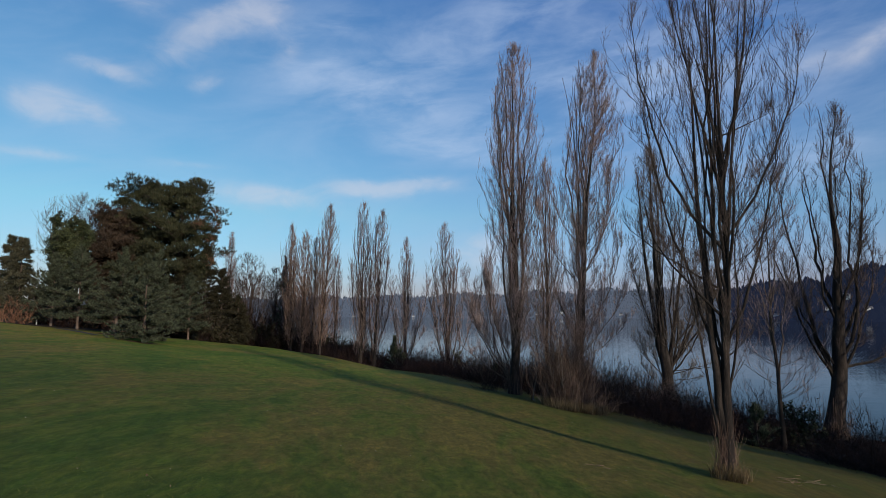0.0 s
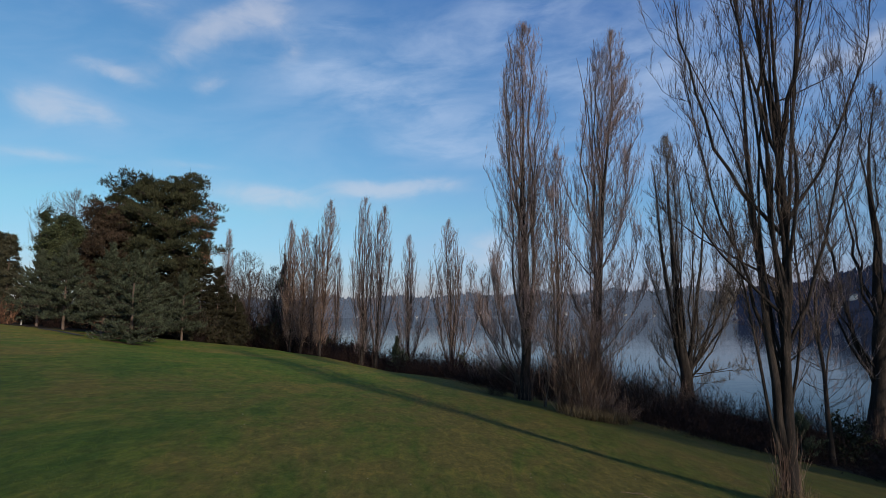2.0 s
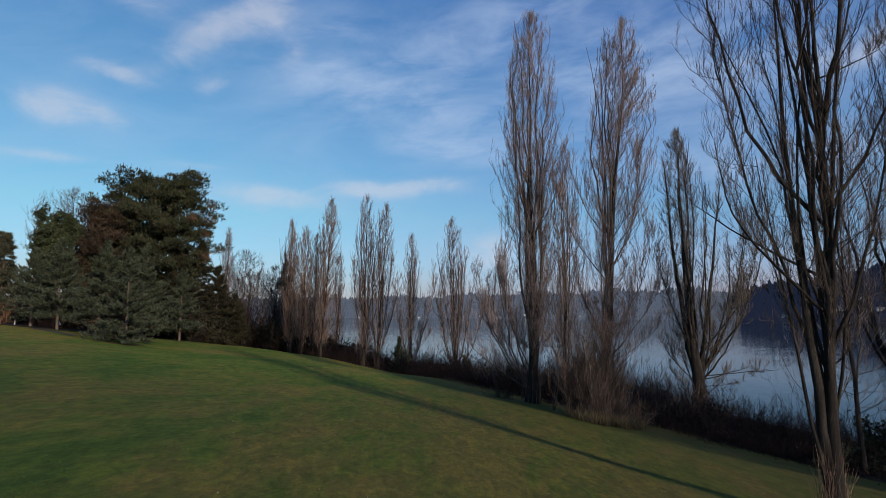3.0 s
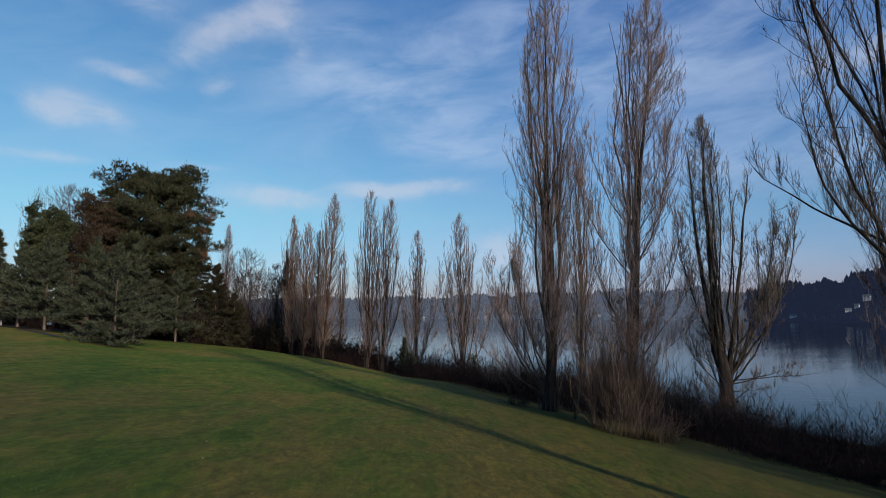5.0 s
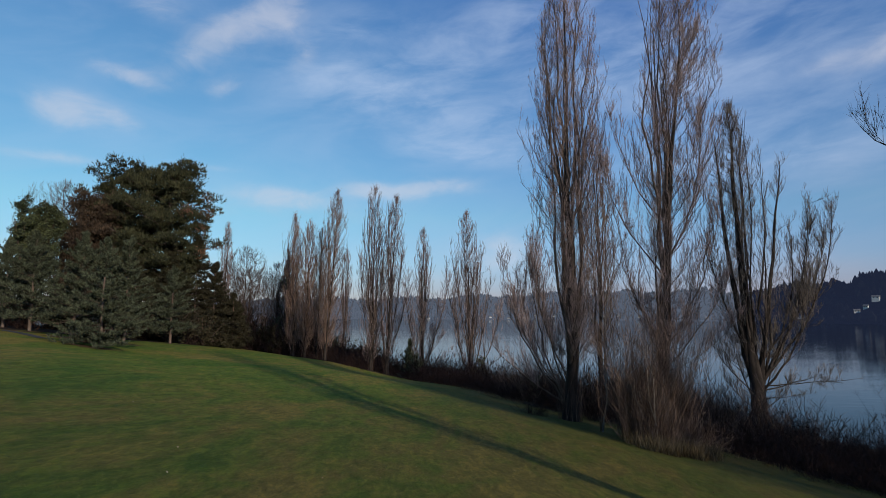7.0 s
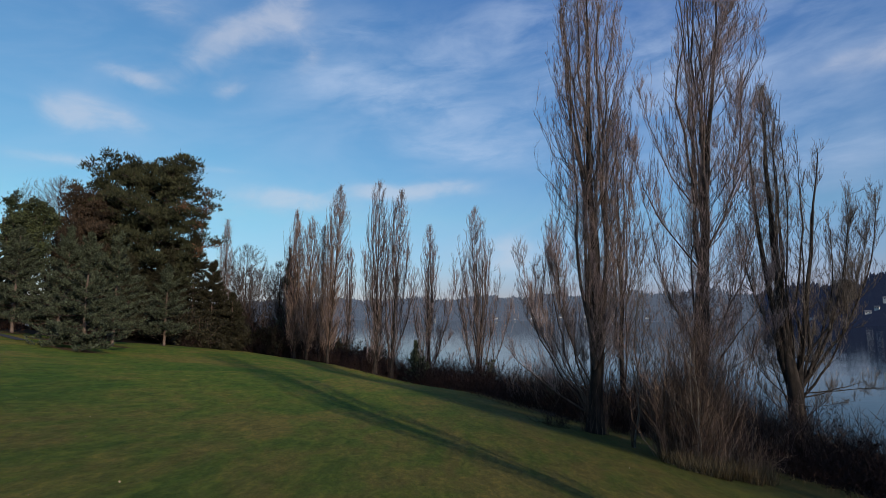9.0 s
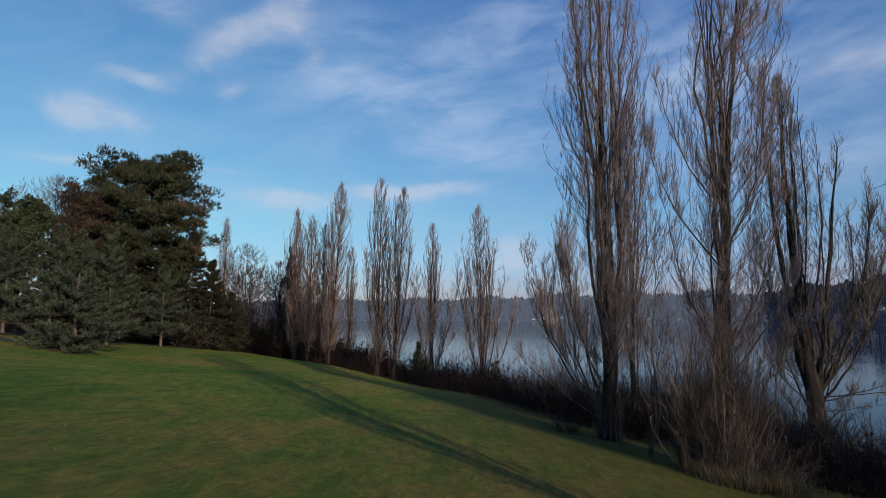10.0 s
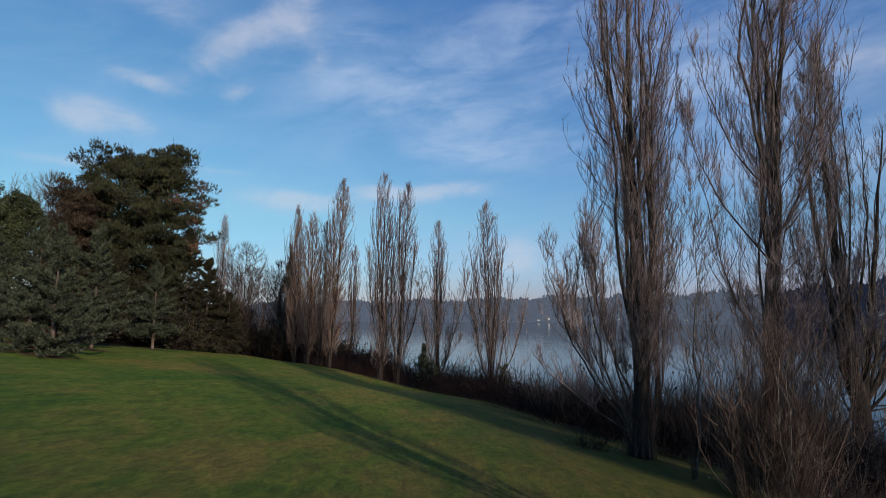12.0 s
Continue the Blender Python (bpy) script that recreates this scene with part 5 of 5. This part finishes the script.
# ---------------------------------------------------------------- small things on the grass
def sticks(name, x, y, count, length, spread, seed, label, mat):
    rng = np.random.default_rng(seed)
    root = thing(name, x, y, label, "debris")
    for i in range(count):
        a = rng.uniform(0, 2 * np.pi)
        px, py = rng.normal(0, spread, 2) * np.array([1.6, 0.7])
        L = length * rng.uniform(0.4, 1.0)
        s = np.linspace(-0.5, 0.5, 5)
        bow = rng.normal(0, 0.05 * L, 5)
        qx, qy = px + np.cos(a) * s * L - np.sin(a) * bow, py + np.sin(a) * s * L * 0.6 + np.cos(a) * bow
        qz = np.array([height(x + u, y + v) for u, v in zip(qx, qy)]) - height(x, y) + rng.uniform(0.03, 0.09)
        v, f = tubes(np.stack([qx, qy, qz], 1)[None], taper(np.array([rng.uniform(0.006, 0.016)]), 5, 0.5), 5)
        part("stick", mesh_of("stick", v, f, mat, True), root)


M_WOOD = material("broken_pale_wood", [(0.07, 0.045, 0.03), (0.17, 0.115, 0.075), (0.32, 0.24, 0.16)], 3, 30, 0.9, 0.4, 0.1, 0.4)
sticks("fallen_branches", 13.3, 21.6, 22, 0.7, 0.4, 301, "broken pale branches lying on the grass", M_WOOD)
sticks("fallen_branches", 5.4, 20.2, 7, 0.4, 0.15, 302, "small heap of broken brown twigs on the grass", M_WOOD)


def blades(name, count, area, seed, size, width, mat, label, keep):
    """Single blades scattered over the slope, each a bent sliver with two faces."""
    rng = np.random.default_rng(seed)
    u = rng.uniform(0, 1, count) ** 1.5
    y = area[2] + (area[3] - area[2]) * u
    x = rng.uniform(area[0], area[1], count)
    if area[1] - area[0] > 10:
        x = x * (0.35 + 0.65 * (y - area[2]) / (area[3] - area[2])) + rng.uniform(-3, 3, count)
    ok = keep(x, y)
    x, y = x[ok], y[ok]
    n = len(x)
    z = ground_z(x, y)
    a = rng.uniform(0, 2 * np.pi, n)
    L = rng.uniform(0.5, 1.2, n) * size
    w = rng.uniform(0.6, 1.3, n) * width
    dx, dy = np.cos(a), np.sin(a)
    lean = rng.uniform(0.1, 0.9, n) * L
    base = np.stack([x, y, z - 0.01], 1)
    side = np.stack([-dy * w, dx * w, 0 * w], 1)
    mid = base + np.stack([dx * lean * 0.4, dy * lean * 0.4, L * 0.6], 1)
    tip = base + np.stack([dx * lean, dy * lean, L * 0.9], 1)
    if width > 0.02:
        verts = np.stack([base - side * 0.3, mid + side, tip, mid - side], 1).reshape(-1, 3)
        me = mesh_of(name, verts, np.arange(n * 4).reshape(-1, 4), mat)
    else:
        verts = np.stack([base - side, base + side, tip], 1).reshape(-1, 3)
        me = mesh_of(name, verts, np.arange(n * 3).reshape(-1, 3), mat)
    return tagged(new(name, me), label, "grass", kind="stuff")


M_BLADE = material("grass_blade", [(0.042, 0.066, 0.012), (0.07, 0.092, 0.018), (0.1, 0.1, 0.028)], 0.25, 3.0, 0.8, 0.0, 0.2, 0.5)
M_LEAF = material("fallen_leaf", [(0.07, 0.045, 0.025), (0.17, 0.12, 0.07), (0.33, 0.28, 0.2)], 2.0, 9.0, 0.8, 0.1, 0.2, 0.6)
blades("grass", 140000, (-24, 17, 5.0, 46), 311, 0.038, 0.009, M_BLADE, "short mown winter grass with worn yellow tips", lambda x, y: past_edge(x, y) < 0.6)
blades("fallen_leaves", 260, (-26, 17, 5.0, 60), 312, 0.055, 0.023, M_LEAF, "scattered pale fallen leaves on the grass", lambda x, y: past_edge(x, y) < 0.5)
def grass_edge(x, y):
    d = past_edge(x, y)
    return (d > -0.8 - 1.3 * smooth_step(38, 44, y) * (1 - smooth_step(56, 66, y))) & (d < 1.6)
M_DRY = material("dry_tall_grass", [(0.05, 0.035, 0.018), (0.12, 0.085, 0.045), (0.24, 0.18, 0.1)], 0.6, 5.0, 0.8, 0.0, 0.1, 0.5)
blades("long_grass", 80000, (-30, 24, 14.0, 90), 313, 0.32, 0.009, M_DRY, "long dry grass where the mown lawn meets the brambles", grass_edge)
def tuft_at(cx, cy, r):
    return lambda x, y: np.hypot(x - cx, y - cy) < r * (0.6 + 0.4 * np.sin(x * 5 + y * 7))
blades("dry_grass_tuft", 5000, (9.5, 11.4, 20.4, 22.0), 314, 0.7, 0.009, M_DRY, "tuft of dry tan grass round the poplar's foot", tuft_at(10.4, 21.2, 0.75))
blades("dry_grass_tuft", 16000, (6.2, 11.8, 37.2, 41.8), 315, 0.8, 0.011, M_DRY, "dry brown grass round the thicket's foot", tuft_at(9.0, 39.4, 2.3))


def crumpled_sheet(x, y, up, label):
    rng = np.random.default_rng(321)
    n = 7
    g = np.linspace(-1, 1, n)
    gx, gy = np.meshgrid(g, g)
    z = 0.09 * np.sin(gx * 2.6 + 1) * np.cos(gy * 3.1) + rng.normal(0, 0.03, gx.shape)
    v = np.stack([gx * 0.19 * (1 + 0.15 * gy), gy * 0.26 + 0.07 * gx, z * 0.75], -1).reshape(-1, 3)
    top = np.concatenate([v, v + np.array([0, 0, -0.012])])
    i, j = np.meshgrid(np.arange(n - 1), np.arange(n - 1))
    b = (j * n + i).ravel()
    f = np.stack([b, b + 1, b + n + 1, b + n], 1)
    me = mesh_of("plastic_sheet", top, np.concatenate([f, f[:, ::-1] + n * n]), M_SHEET, True)
    ob = new("plastic_sheet", me)
    ob.matrix_world = pose(x, y, height(x, y) + up, 62, 20, 25)
    tagged(ob, label, "litter")


M_SHEET = material("white_plastic", [(0.55, 0.55, 0.55), (0.7, 0.7, 0.7), (0.8, 0.8, 0.8)], 3, 20, 0.5, 0.1, 0.4, 0.05)
crumpled_sheet(1.85, 87.2, 0.75, "crumpled white plastic sheet caught in the brambles")


def post(x, y, h, label):
    root = thing("marker_post", x, y, label, "post")
    v, f = tubes(np.array([[(0, 0, -0.2), (0, 0, h * 0.92), (0, 0, h * 0.97), (0, 0, h)]]), np.array([[0.07, 0.065, 0.05, 0.01]]), 10)
    part("shaft", mesh_of("shaft", v, f, M_GREYWHITE, True), root)
    v, f = tubes(np.array([[(0, 0, h * 0.7), (0, 0, h * 0.8)]]), np.array([[0.071, 0.07]]), 10)
    part("band", mesh_of("band", v, f, M_ROOF_DARK, True), root)


M_GREYWHITE = material("weathered_white_paint", [(0.22, 0.22, 0.21), (0.32, 0.32, 0.31), (0.42, 0.42, 0.41)], 3, 20, 0.7, 0.1, 0.3, 0.05)
M_ROOF_DARK = material("dark_band", [(0.02, 0.02, 0.02), (0.03, 0.03, 0.03), (0.05, 0.05, 0.05)], 3, 20, 0.7, 0.1, 0.3, 0.05)
post(-46.9, 65.6, 0.55, "short white marker post by the russet hedge")


def grey_strip(points, width, label):
    """A dark grey strip laid just over the slope."""
    p = np.array(points, float)
    k = 40
    t = np.linspace(0, len(p) - 1, k)
    x, y = np.interp(t, np.arange(len(p)), p[:, 0]), np.interp(t, np.arange(len(p)), p[:, 1])
    dx, dy = np.gradient(x), np.gradient(y)
    n = np.hypot(dx, dy)
    rows = []
    for o in np.linspace(-0.5, 0.5, 6):
        w = width * o * (1 + 0.06 * np.sin(t * 9 + o * 4))
        qx, qy = x - dy / n * w, y + dx / n * w
        rows.append(np.stack([qx, qy, ground_z(qx, qy) + 0.035], 1))
    v = np.stack(rows, 1).reshape(-1, 3)
    i, j = np.meshgrid(np.arange(k - 1), np.arange(5), indexing="ij")
    b = (i * 6 + j).ravel()
    f = np.stack([b, b + 6, b + 7, b + 1], 1)[:, ::-1]
    tagged(new("path", mesh_of("path", v, f, M_GREY_STRIP, True)), label, "path", kind="structure")


# dark grey colour of the strip on the grass
M_GREY_STRIP = material("dark_grey_strip", [(0.035, 0.035, 0.038), (0.055, 0.055, 0.058), (0.085, 0.083, 0.08)], 1.0, 40, 0.9, 0.3, 0.2, 0.1)
grey_strip([(-41.0, 60.4), (-38.5, 59.2), (-36.2, 57.8), (-34.4, 56.6)], 0.9, "narrow dark grey strip on the grass in front of the spruces")


# ---------------------------------------------------------------- houses on the far shore
def box(x0, x1, y0, y1, z0, z1):
    v = np.array([(x, y, z) for z in (z0, z1) for x, y in ((x0, y0), (x1, y0), (x1, y1), (x0, y1))], float)
    f = np.array([(0, 3, 2, 1), (4, 5, 6, 7), (0, 1, 5, 4), (1, 2, 6, 5), (2, 3, 7, 6), (3, 0, 4, 7)])
    return v, f


M_WALL = material("pale_house_wall", [(0.4, 0.4, 0.39), (0.52, 0.52, 0.5), (0.62, 0.62, 0.6)], 0.5, 4, 0.8, 0.0, 0.2, 0.1)
M_ROOF = material("grey_roof", [(0.08, 0.08, 0.09), (0.13, 0.13, 0.14), (0.2, 0.2, 0.2)], 0.5, 4, 0.9, 0.0, 0.2, 0.1)
M_PANE = material("dark_window", [(0.02, 0.025, 0.03), (0.03, 0.035, 0.045), (0.05, 0.06, 0.07)], 0.5, 4, 0.15, 0.0, 0.5, 0.1)


def house(az, r, w, storeys, up, seed):
    rng = np.random.default_rng(seed)
    x, y = r * math.sin(radians(az)), r * math.cos(radians(az))
    root = new("house")
    root.matrix_world = pose(x, y, float(far_hills(x, y)) + up, 0, 0, -az + rng.uniform(-25, 25))
    tagged(root, "pale far-off house among the trees of the shore", "house", "houses on the far shore")
    w = w * (0.62 if r > 1300 else 0.9)
    d, h = w * 0.6, 2.6 * storeys
    part("wall", mesh_of("wall", *box(-w / 2, w / 2, -d / 2, d / 2, -6, h), M_WALL), root)
    e = 0.5
    v = np.array([(-w / 2 - e, -d / 2 - e, h), (w / 2 + e, -d / 2 - e, h), (w / 2 + e, d / 2 + e, h), (-w / 2 - e, d / 2 + e, h), (-w / 2 - e, 0, h + 2.4), (w / 2 + e, 0, h + 2.4)])
    me = bpy.data.meshes.new("roof")
    me.from_pydata(v.tolist(), [], [(0, 1, 5, 4), (2, 3, 4, 5), (0, 4, 3), (1, 2, 5), (3, 2, 1, 0)])
    me.materials.append(M_ROOF)
    part("roof", me, root)
    n = max(2, int(w // 4))
    for st in range(storeys):
        for i in range(n):
            cx = -w / 2 + (i + 0.5) * w / n
            part("window", mesh_of("window", *box(cx - 0.9, cx + 0.9, -d / 2 - 0.08, -d / 2 - 0.02, st * 3 + 0.9, st * 3 + 2.4), M_PANE), root)


for az, r, w, st, up, seed in HOUSES:
    house(az, r, w, st, up, seed)
